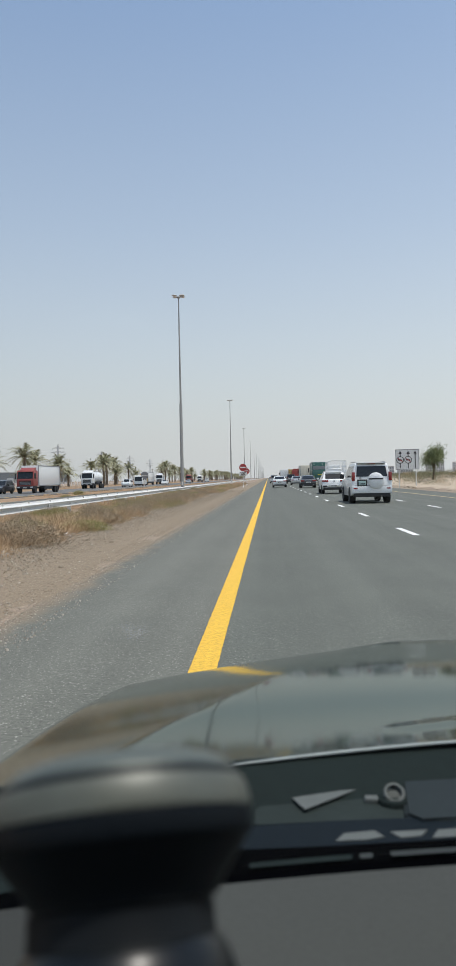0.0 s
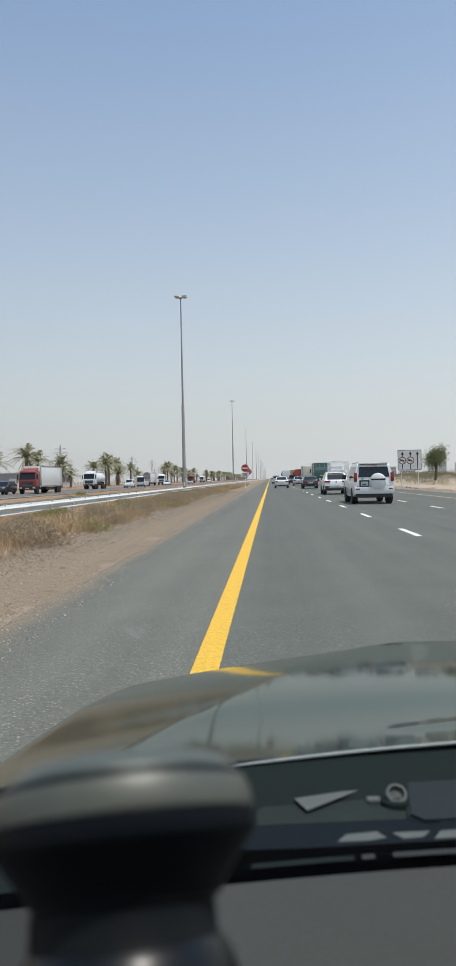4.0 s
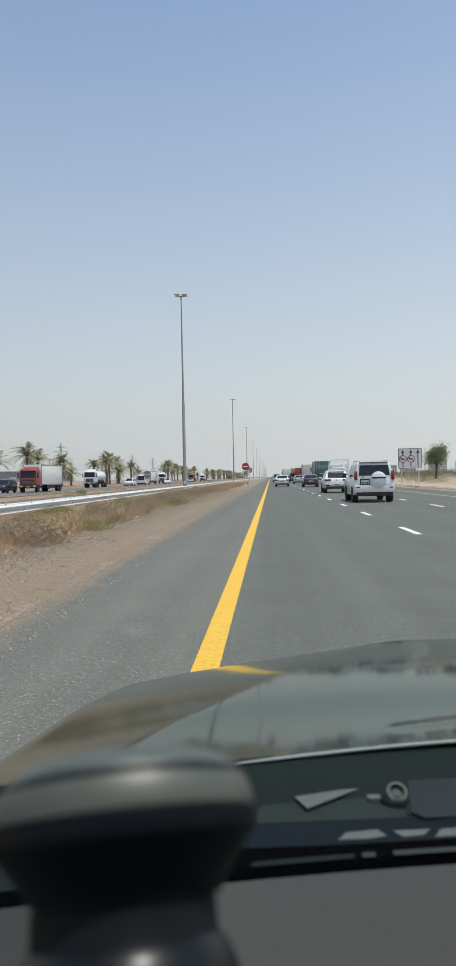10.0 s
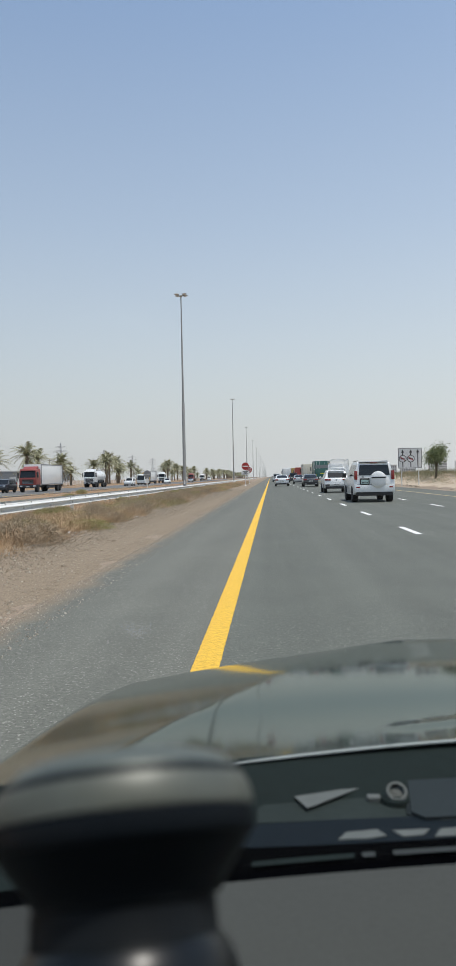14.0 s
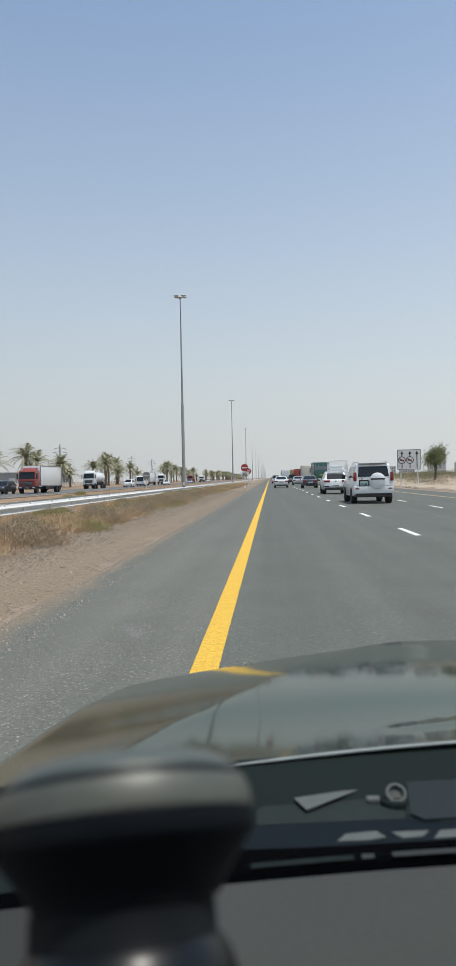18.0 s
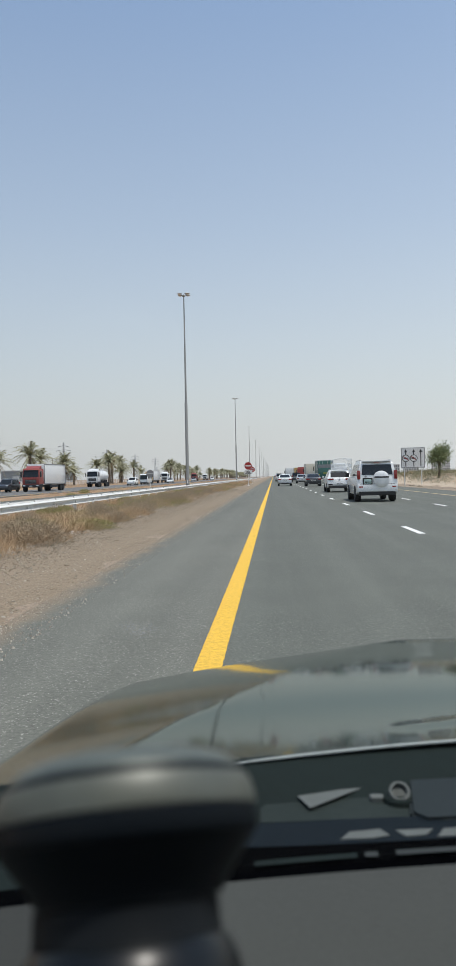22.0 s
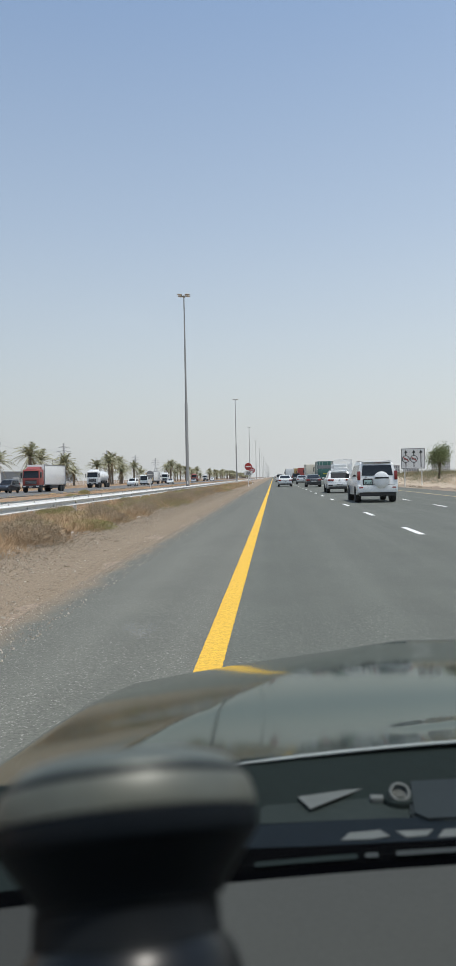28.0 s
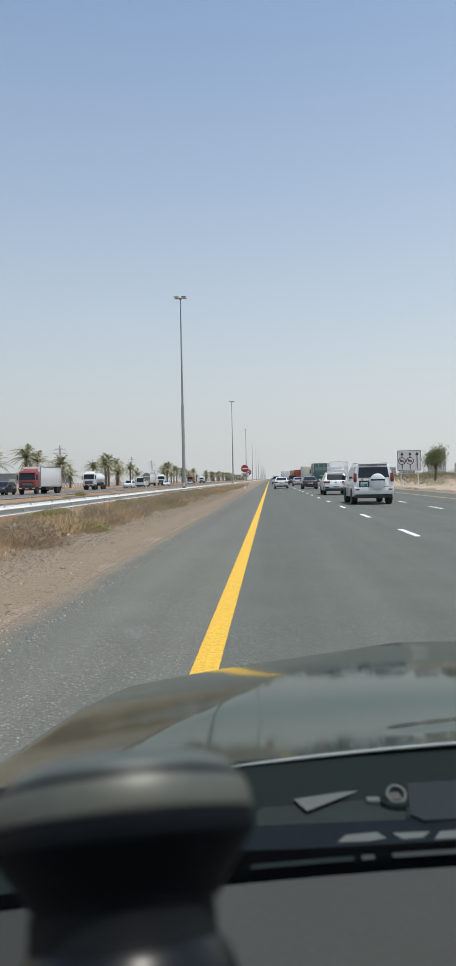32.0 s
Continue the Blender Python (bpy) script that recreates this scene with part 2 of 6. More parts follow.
M_SIGN_BACK = mat("grey_sign_back", (0.22, 0.23, 0.24), 0.55, 0.3, 0.12)

# own vehicle
M_BONNET = mat("dark_grey_green_metallic_paint", (0.022, 0.027, 0.024), 0.08, 0.3, 0.2, 0.8, 25, 0, 0.0, rough_var=0.03, spec=0.105)
M_BONNET.node_tree.nodes["Principled BSDF"].inputs["Specular Tint"].default_value = (0.78, 1.0, 0.92, 1)
M_COWL = mat("grey_green_cowl_plastic", (0.0085, 0.0145, 0.0135), 0.8, 0, 0.2, 4, 80, 0.1, spec=0.12)
# for the wiper's metal and for light painted on the cowl
M_COWL_PALE = mat("pale_metal_and_painted_light", (0.086, 0.096, 0.090), 0.75, 0.0, 0.15, 8, 60, 0.1)
M_DASH = mat("soft_grey_dashboard", (0.052, 0.0555, 0.0505), 0.85, 0, 0.14, 6, 300, 0.08, spec=0.2)
M_DASH_END = mat("dark_grey_dash_end", (0.034, 0.036, 0.033), 0.85, 0, 0.14, 6, 300, 0.08, spec=0.2)
# shade below the windscreen is put into this near-black colour
M_DASH_BLACK = mat("black_dash_edge_with_shade", (0.0012, 0.0014, 0.0018), 0.8, 0, 0.2, spec=0.0)
M_COWL_LIGHT = mat("grey_cowl_plastic", (0.021, 0.029, 0.027), 0.8, 0, 0.15, 4, 80, 0.1, spec=0.12)
M_COWL_ARM = mat("slate_wiper_paint", (0.019, 0.026, 0.028), 0.75, 0, 0.15, 4, 80, spec=0.15)
M_SLOT = mat("grey_defroster_plastic", (0.036, 0.042, 0.042), 0.8, 0, 0.2, 6, 60, spec=0.15)
M_NAVY = mat("dark_navy_plastic", (0.0050, 0.0088, 0.0120), 0.6, 0, 0.15, 4, 80, spec=0.08)
M_KNOB_GLOSS = mat("glossy_black_plastic", (0.006, 0.008, 0.010), 0.30, 0, 0.2, rough_var=0.02, spec=0.25)
M_SEAL = mat("rubber_seal", (0.012, 0.012, 0.013), 0.7)
M_KNOB_TOP = mat("brushed_dark_metal", (0.086, 0.101, 0.090), 0.4, 0.2, 0.25, 8, 120, 0.05)
M_KNOB_RIM = mat("polished_dark_metal", (0.086, 0.095, 0.081), 0.45, 0.1, 0.15, 8, 120, 0.0, rough_var=0.05)
M_KNOB_NAVY = mat("navy_black_plastic", (0.0055, 0.0082, 0.0115), 0.5, 0, 0.2, rough_var=0.05, spec=0.12)
M_KNOB_BLACK = mat("satin_black_plastic", (0.0085, 0.0105, 0.0125), 0.5, 0, 0.2, rough_var=0.05, spec=0.10)
M_EDGE_GLINT = mat("bonnet_edge_painted_glint", (0.30, 0.33, 0.32), 0.35, 0.0, 0.15, 30, 90)
M_CABIN = mat("grey_cabin_lining", (0.10, 0.10, 0.095), 0.9, 0, 0.1)


def clear_glass():
    """Thin car glass: clear, with a faint mirror."""
    m = bpy.data.materials.new("clear_car_glass")
    m.use_nodes = True
    N, L = m.node_tree.nodes, m.node_tree.links
    N.remove(N["Principled BSDF"])
    clear, gloss, mix = N.new("ShaderNodeBsdfTransparent"), N.new("ShaderNodeBsdfGlossy"), N.new("ShaderNodeMixShader")
    clear.inputs["Color"].default_value = (0.985, 0.992, 0.985, 1)
    gloss.inputs["Roughness"].default_value = 0.02
    mix.inputs[0].default_value = 0.03
    L.new(clear.outputs[0], mix.inputs[1])
    L.new(gloss.outputs[0], mix.inputs[2])
    L.new(mix.outputs[0], N["Material Output"].inputs["Surface"])
    return m


M_SCREEN = clear_glass()


def faint_dirt():
    """A breath of dust on glass."""
    m = bpy.data.materials.new("faint_glass_dirt")
    m.use_nodes = True
    N, L = m.node_tree.nodes, m.node_tree.links
    N.remove(N["Principled BSDF"])
    clear, dust, mix = N.new("ShaderNodeBsdfTransparent"), N.new("ShaderNodeBsdfTranslucent"), N.new("ShaderNodeMixShader")
    dust.inputs["Color"].default_value = (0.8, 0.8, 0.78, 1)
    co, no, ra = N.new("ShaderNodeTexCoord"), N.new("ShaderNodeTexNoise"), N.new("ShaderNodeMapRange")
    no.inputs["Scale"].default_value = 160
    ra.inputs["From Min"].default_value, ra.inputs["From Max"].default_value = 0.4, 0.75
    ra.inputs["To Min"].default_value, ra.inputs["To Max"].default_value = 0.02, 0.16
    L.new(co.outputs["Object"], no.inputs["Vector"])
    L.new(no.outputs["Fac"], ra.inputs["Value"])
    L.new(ra.outputs[0], mix.inputs[0])
    L.new(clear.outputs[0], mix.inputs[1])
    L.new(dust.outputs[0], mix.inputs[2])
    L.new(mix.outputs[0], N["Material Output"].inputs["Surface"])
    return m


M_SMUDGE = faint_dirt()

# ---------------------------------------------------------------- tools
def part(name, bm, material, parent=None, label="", smooth=False):
    """Links a bmesh as one mesh object."""
    me = bpy.data.meshes.new(name)
    bmesh.ops.recalc_face_normals(bm, faces=bm.faces)
    bm.to_mesh(me)
    bm.free()
    me.materials.append(material)
    if smooth:
        me.shade_smooth()
        me.set_sharp_from_angle(angle=radians(38))
    ob = new(name, me)
    if parent:
        ob.parent = parent
    if label:
        ob["label"] = label
    return ob


def raw(name, verts, faces, material, parent=None, label="", smooth=False):
    me = bpy.data.meshes.new(name)
    me.from_pydata(verts, [], faces)
    me.materials.append(material)
    if smooth:
        me.shade_smooth()
    ob = new(name, me)
    if parent:
        ob.parent = parent
    if label:
        ob["label"] = label
    return ob


def empty(name, m=None):
    ob = new(name)
    if m is not None:
        ob.matrix_basis = m
    return ob


def box(x0, x1, y0, y1, z0, z1, bevel=0.0, bm=None, turn=None):
    own = bmesh.new()
    bmesh.ops.create_cube(own, size=1)
    for v in own.verts:
        v.co = Vector(((x0 + x1) / 2 + v.co.x * (x1 - x0), (y0 + y1) / 2 + v.co.y * (y1 - y0), (z0 + z1) / 2 + v.co.z * (z1 - z0)))
    if bevel:
        bmesh.ops.bevel(own, geom=own.edges[:], offset=bevel, segments=2, affect="EDGES", profile=0.6)
    if turn is not None:
        own.transform(turn)
    if bm is None:
        return own
    me = bpy.data.meshes.new("scratch")
    own.to_mesh(me)
    own.free()
    bm.from_mesh(me)
    bpy.data.meshes.remove(me)
    return bm


def tube(p, q, r0, r1=None, n=10, bm=None, caps=True):
    """A tapered round bar from p to q."""
    bm = bm or bmesh.new()
    r1 = r0 if r1 is None else r1
    p, q = Vector(p), Vector(q)
    turn = (q - p).to_track_quat("Z", "Y").to_matrix()
    rings = []
    for c, r in ((p, r0), (q, r1)):
        rings.append([bm.verts.new(c + turn @ Vector((r * math.cos(2 * math.pi * i / n), r * math.sin(2 * math.pi * i / n), 0))) for i in range(n)])
    for i in range(n):
        bm.faces.new((rings[0][i], rings[0][(i + 1) % n], rings[1][(i + 1) % n], rings[1][i]))
    if caps:
        bm.faces.new(rings[0][::-1])
        bm.faces.new(rings[1])
    return bm


def lathe(profile, n=40, axis="Z", bm=None, centre=(0, 0, 0)):
    """Turns (radius, height) pairs round an axis."""
    bm = bm or bmesh.new()
    rings = []
    for r, h in profile:
        ring = []
        for i in range(n):
            a = 2 * math.pi * i / n
            u, v = r * math.cos(a), r * math.sin(a)
            co = {"Z": (u, v, h), "X": (h, u, v), "Y": (u, h, v)}[axis]
            ring.append(bm.verts.new(Vector(centre) + Vector(co)))
        rings.append(ring)
    for a, b in zip(rings, rings[1:]):
        for i in range(n):
            bm.faces.new((a[i], a[(i + 1) % n], b[(i + 1) % n], b[i]))
    bm.faces.new(rings[0])
    bm.faces.new(rings[-1][::-1])
    bmesh.ops.remove_doubles(bm, verts=bm.verts, dist=1e-6)
    return bm


def prism(profile, width, bevel=0.0, bm=None, segments=2):
    """A closed outline of (y, z) pairs, pulled to both sides; width(y, z) gives the half width."""
    bm = bm or bmesh.new()
    w = width if callable(width) else (lambda y, z: width)
    left = [bm.verts.new((-w(y, z), y, z)) for y, z in profile]
    right = [bm.verts.new((w(y, z), y, z)) for y, z in profile]
    n = len(profile)
    bm.faces.new(left)
    bm.faces.new(right[::-1])
    for i in range(n):
        bm.faces.new((left[i], left[(i + 1) % n], right[(i + 1) % n], right[i]))
    bmesh.ops.recalc_face_normals(bm, faces=bm.faces)
    if bevel:
        bmesh.ops.bevel(bm, geom=bm.edges[:], offset=bevel, segments=segments, affect="EDGES", profile=0.6)
    return bm


def plate(corners, thick, bm=None):
    """A flat panel through its corners, with a little thickness."""
    bm = bm or bmesh.new()
    c = [Vector(p) for p in corners]
    n = (c[1] - c[0]).cross(c[2] - c[0]).normalized() * thick
    a = [bm.verts.new(p) for p in c]
    b = [bm.verts.new(p + n) for p in c]
    k = len(c)
    bm.faces.new(a[::-1])
    bm.faces.new(b)
    for i in range(k):
        bm.faces.new((a[i], a[(i + 1) % k], b[(i + 1) % k], b[i]))
    return bm

# ---------------------------------------------------------------- the road and its verges
# lanes: yellow edge line, two dashed lines, thin edge line, hard shoulders on both sides
X_EDGE_L, X_YELLOW, X_LINE_1, X_LINE_2, X_LINE_R, X_EDGE_R = -2.42, -0.46, 3.08, 6.5, 9.8, 12.4
X_RAIL_NEAR, X_MAST, X_RAIL_FAR = -10.9, -12.1, -13.4
SECTION = [(-3000, 4.0), (-900, 2.0), (-300, 0.6), (-120, 0.2), (-60, 0.05), (-46, -0.1), (-41, -0.3), (-26.5, -0.3), (-20, -0.45), (-14, -0.5),
           (-11, -0.5), (-8, -0.36), (-4.6, -0.06), (-2.6, -0.03), (-2.2, -0.06), (12.2, -0.06), (12.7, -0.05), (14, 0.0), (16, 0.25),
           (19, 0.85), (24, 1.05), (50, 1.1), (150, 1.2), (600, 1.8), (3000, 5.0)]


def ground_z(x, y):
    for (x0, z0), (x1, z1) in zip(SECTION, SECTION[1:]):
        if x0 <= x <= x1:
            z = z0 + (z1 - z0) * (x - x0) / (x1 - x0)
            break
    if x < -4.2:
        a = min(1, (-4.2 - x) / 3)
    elif x > 13:
        a = min(1.6, (x - 13) / 3)
    else:
        a = 0
    if -42.5 < x < -25.5:
        a = 0.0
    return z + a * 0.16 * noise.noise((x * 0.23, y * 0.16, 1.7)) + a * 0.05 * noise.noise((x * 0.9, y * 0.8, 5.1))


def build_ground():
    xs = [-3000, -2000, -1300, -900, -600, -420, -300, -220, -160, -120, -95, -80, -70, -62, -55, -50, -46, -43, -41, -38, -34, -30, -27, -26]
    xs += list(np.arange(-25, -14.5, 1.0)) + list(np.arange(-14.5, -2.6, 0.5)) + [-2.55, -2.2, 2, 7, 12.2, 12.7]
    xs += list(np.arange(13.2, 27, 0.6)) + [28, 30, 33, 37, 42, 50, 60, 75, 95, 120, 160, 220, 300, 420, 600, 900, 1300, 2000, 3000]
    ys = [-400, -200, -100, -50, -25, -10] + list(np.arange(-4, 70, 0.8)) + list(np.arange(70, 160, 2.5)) + list(np.arange(160, 420, 8))
    ys += [440, 470, 510, 560, 620, 700, 800, 920, 1080, 1300, 1600, 2000, 2600, 3400, 4600]
    verts = [(x, y, ground_z(x, y)) for y in ys for x in xs]
    k = len(xs)
    faces = [(j * k + i, j * k + i + 1, (j + 1) * k + i + 1, (j + 1) * k + i) for j in range(len(ys) - 1) for i in range(k - 1)]
    m = mat("desert_soil", (0.20, 0.145, 0.10), 0.95, 0, 0.25, 0.12, 9, 0.6, c2=(0.36, 0.285, 0.21), world_space=True)
    # browner gravel beside the road, paler sand on the far bank
    nt = m.node_tree
    N, L = nt.nodes, nt.links
    b = N["Principled BSDF"]
    old = b.inputs["Base Color"].links[0].from_socket
    geo = N.new("ShaderNodeNewGeometry")
    sep = N.new("ShaderNodeSeparateXYZ")
    L.new(geo.outputs["Position"], sep.inputs[0])
    wob = N.new("ShaderNodeTexNoise")
    wob.inputs["Scale"].default_value = 0.5
    L.new(geo.outputs["Position"], wob.inputs["Vector"])
    add = N.new("ShaderNodeMath")
    add.operation = "MULTIPLY_ADD"
    L.new(wob.outputs["Fac"], add.inputs[0])
    add.inputs[1].default_value = 2.4
    L.new(sep.outputs["X"], add.inputs[2])
    for lo, hi, c, amount in ((-5.0, -2.4, (0.217, 0.166, 0.108), 0.85), (14.5, 19.0, (0.50, 0.41, 0.30), 0.7), (-47, -12.5, (0.30, 0.185, 0.095), 0.7)):
        inside = N.new("ShaderNodeMath")
        inside.operation = "COMPARE"
        L.new(add.outputs[0], inside.inputs[0])
        inside.inputs[1].default_value = (lo + hi) / 2 + 1.2
        inside.inputs[2].default_value = (hi - lo) / 2
        am = N.new("ShaderNodeMath")
        am.operation = "MULTIPLY"
        L.new(inside.outputs[0], am.inputs[0])
        am.inputs[1].default_value = amount
        mx = N.new("ShaderNodeMix")
        mx.data_type = "RGBA"
        L.new(am.outputs[0], mx.inputs["Factor"])
        L.new(old, mx.inputs["A"])
        mx.inputs["B"].default_value = (*c, 1)
        old = mx.outputs["Result"]
    # fine grit over it all
    grit = N.new("ShaderNodeTexNoise")
    grit.inputs["Scale"].default_value = 32
    grit.inputs["Detail"].default_value = 8
    L.new(geo.outputs["Position"], grit.inputs["Vector"])
    mr = N.new("ShaderNodeMapRange")
    mr.inputs["From Min"].default_value, mr.inputs["From Max"].default_value = 0.3, 0.7
    mr.inputs["To Min"].default_value, mr.inputs["To Max"].default_value = 0.7, 1.3
    L.new(grit.outputs["Fac"], mr.inputs["Value"])
    mul = N.new("ShaderNodeVectorMath")
    mul.operation = "SCALE"
    L.new(old, mul.inputs[0])
    L.new(mr.outputs[0], mul.inputs["Scale"])
    L.new(mul.outputs[0], b.inputs["Base Color"])
    g = raw("ground", verts, faces, m, smooth=True)
    tagged(g, "flat sandy desert ground with gravel verges", "ground", kind="structure")


build_ground()


def slab(name, x0, x1, material, label, z=0.0, ragged=0.0, y1=4500):
    """A long strip of asphalt with a ragged outer edge on its left side."""
    ys = [-300, -100, -30] + list(np.arange(-5, 60, 0.25)) + list(np.arange(60, 200, 2)) + [240, 300, 400, 600, 1000, 2000, y1]
    verts, faces = [], []
    for y in ys:
        e = x0 + ragged * (noise.noise((0.0, y * 0.45, 3.3)) + 0.6 * noise.noise((4.0, y * 2.1, 3.3)))
        verts += [(e, y, z - 0.09), (e, y, z), (x1, y, z), (x1, y, z - 0.09)]
    for j in range(len(ys) - 1):
        a, b = 4 * j, 4 * j + 4
        faces += [(a + i, a + i + 1, b + i + 1, b + i) for i in range(3)]
    return tagged(raw(name, verts, faces, material), label, "road", kind="structure")


slab("road_shoulder", X_EDGE_L, X_YELLOW - 0.1, M_SHOULDER, "grey asphalt hard shoulder beside the gravel verge", ragged=0.07)
slab("road", X_YELLOW - 0.1, X_EDGE_R, M_ROAD, "smooth grey asphalt motorway carriageway")
slab("road_opposite", -41, -26.5, M_OPPOSITE, "pale asphalt carriageway of the opposite direction", z=-0.22, ragged=0.1)


def painted_strip(name, x, half, material, label, z=0.004, ragged=0.004, parent=None):
    ys = list(np.arange(-4, 16, 0.025)) + list(np.arange(16.1, 60, 0.5)) + [80, 120, 200, 400, 900, 2500]
    verts, faces = [], []
    for y in [-40] + ys:
        for s in (-1, 1):
            verts.append((x + s * (half + ragged * (0.5 * noise.noise((s * 7.0, y * 7, 0.5)) + noise.noise((s * 3.0, y * 31, 0.5)))), y, z))
    faces = [(2 * j, 2 * j + 1, 2 * j + 3, 2 * j + 2) for j in range(len(ys))]
    return tagged(raw(name, verts, faces, material), label, "road marking", kind="structure")


painted_strip("edge_line_yellow", X_YELLOW, 0.092, M_YELLOW, "bright yellow painted edge line on asphalt")
painted_strip("edge_line_thin", X_LINE_R, 0.075, mat("faded_yellow_paint", (0.55, 0.42, 0.22), 0.8, 0, 0.15, 1, 40, world_space=True), "thin faded yellow edge line on asphalt", ragged=0.004)
painted_strip("opposite_edge_line", -27.2, 0.1, M_YELLOW, "yellow edge line of the opposite carriageway", z=-0.214, ragged=0.004)


def dashed(name, x, first):
    line = tagged(empty(name), "dashed white lane line on asphalt", "road marking", kind="structure")
    me = None
    for i in range(-3, 60):
        y = first + 7.5 * i
        if me is None:
            d = raw("dash", [(-0.07, -1.1, 0), (0.07, -1.1, 0), (0.074, 0, 0), (0.068, 1.1, 0), (-0.068, 1.1, 0), (-0.073, 0, 0)], [(0, 1, 2, 3, 4, 5)], M_WHITE_LINE)
            me = d.data
        else:
            d = new("dash", me)
        d.parent = line
        d.location = (x, y, 0.004)


dashed("lane_line_1", X_LINE_1, 16.6)
dashed("lane_line_2", X_LINE_2, 14.2)


def guard_rail(name, x, side, z0, label):
    """W-beam on steel posts; side +1 shows its face to +x."""
    rail = tagged(empty(name, pose(x, 0, z0)), label, "guard rail")
    prof = [(-0.03, 0.44), (0.08, 0.455), (0.105, 0.47), (0.105, 0.482), (0.085, 0.50), (-0.085, 0.545), (-0.105, 0.565), (-0.06, 0.665), (0.06, 0.712), (0.085, 0.722), (0.085, 0.738), (0.065, 0.757), (-0.05, 0.80)]
    ys = [-30 + 4 * i for i in range(110)] + [440, 600, 900, 1500]
    for i in range(0, len(ys) - 1, 4):
        verts, faces = [], []
        seg = ys[i:i + 5]
        for y in seg:
            w = 0.02 * noise.noise((x, y * 0.05, 2.0))
            for p, h in prof:
                verts.append((side * p + w, y, h))
            for p, h in reversed(prof):
                verts.append((side * (p - 0.006) + w, y, h))
        k = 2 * len(prof)
        for j in range(len(seg) - 1):
            faces += [(j * k + a, j * k + (a + 1) % k, (j + 1) * k + (a + 1) % k, (j + 1) * k + a) for a in range(k)]
        raw("beam", verts, faces, M_STEEL, rail)
    me = None
    for i in range(66):
        if me is None:
            bm = box(-0.06, 0.06, -0.04, 0.04, -0.3, 0.72, 0.008)
            box(-0.03 + 0.03 * side, 0.03 + 0.03 * side, -0.05, 0.05, 0.5, 0.72, 0.004, bm)
            p = part("post", bm, M_STEEL, rail)
            me = p.data
        else:
            p = new("post", me)
            p.parent = rail
        p.location = (-0.09 * side, -28 + 4 * i, 0)
    return rail


guard_rail("guard_rail", X_RAIL_NEAR, 1, -0.5, "galvanised steel guard rail along the median")
guard_rail("guard_rail", X_RAIL_FAR, -1, -0.5, "galvanised steel guard rail facing the opposite carriageway")


# ---------------------------------------------------------------- light masts
def light_mast():
    mast = tagged(empty("light_mast"), "tall grey tapered steel light mast in the median", "light mast", "light masts along the median")
    bm = lathe([(0.42, 0), (0.42, 0.35), (0.40, 0.38), (0.3, 0.38)], 20)
    part("base", bm, M_CONCRETE, mast, "concrete footing", True)
    part("lower_shaft", lathe([(0.245, 0.38), (0.205, 12.4), (0.19, 12.45)], 16), M_MAST, mast, smooth=True)
    part("upper_shaft", lathe([(0.15, 12.3), (0.075, 27.6), (0.05, 27.7)], 16), M_MAST, mast, smooth=True)
    part("collar", lathe([(0.15, 27.35), (0.22, 27.42), (0.22, 27.55), (0.15, 27.62)], 16), M_MAST, mast, smooth=True)
    for sx in (-1, 1):
        for sy in (-1, 1):
            arm = part("arm", tube((0.1 * sx, 0.1 * sy, 27.5), (0.42 * sx, 0.40 * sy, 27.62), 0.045, 0.04, 8), M_MAST, mast)
            bm = lathe([(0.02, -0.13), (0.24, -0.12), (0.40, -0.02), (0.41, 0.03), (0.30, 0.13), (0.05, 0.17)], 18)
            bm.transform(Matrix.Translation((0.54 * sx, 0.48 * sy, 27.66)) @ Matrix.Diagonal((0.95, 0.8, 0.62, 1)))
            lamp = part("luminaire", bm, M_LAMP, mast, "pale oval floodlight", True)
            part("lens", lathe([(0.02, -0.16), (0.2, -0.15), (0.22, -0.13)], 14, centre=(0.54 * sx, 0.48 * sy, 27.71)), M_HEADLIGHT, lamp, smooth=True)
    part("hatch", box(-0.09, 0.09, -0.25, -0.225, 1.0, 1.5, 0.01), M_SIGN_WHITE, mast, "small white service hatch")
    return mast


mast = light_mast()
mast.matrix_basis = pose(X_MAST, 103, -0.52)
for i in range(-2, 16):
    if i:
        copy_thing(mast, pose(X_MAST, 103 + 139 * i, -0.52, 0, 0, 3 * i))


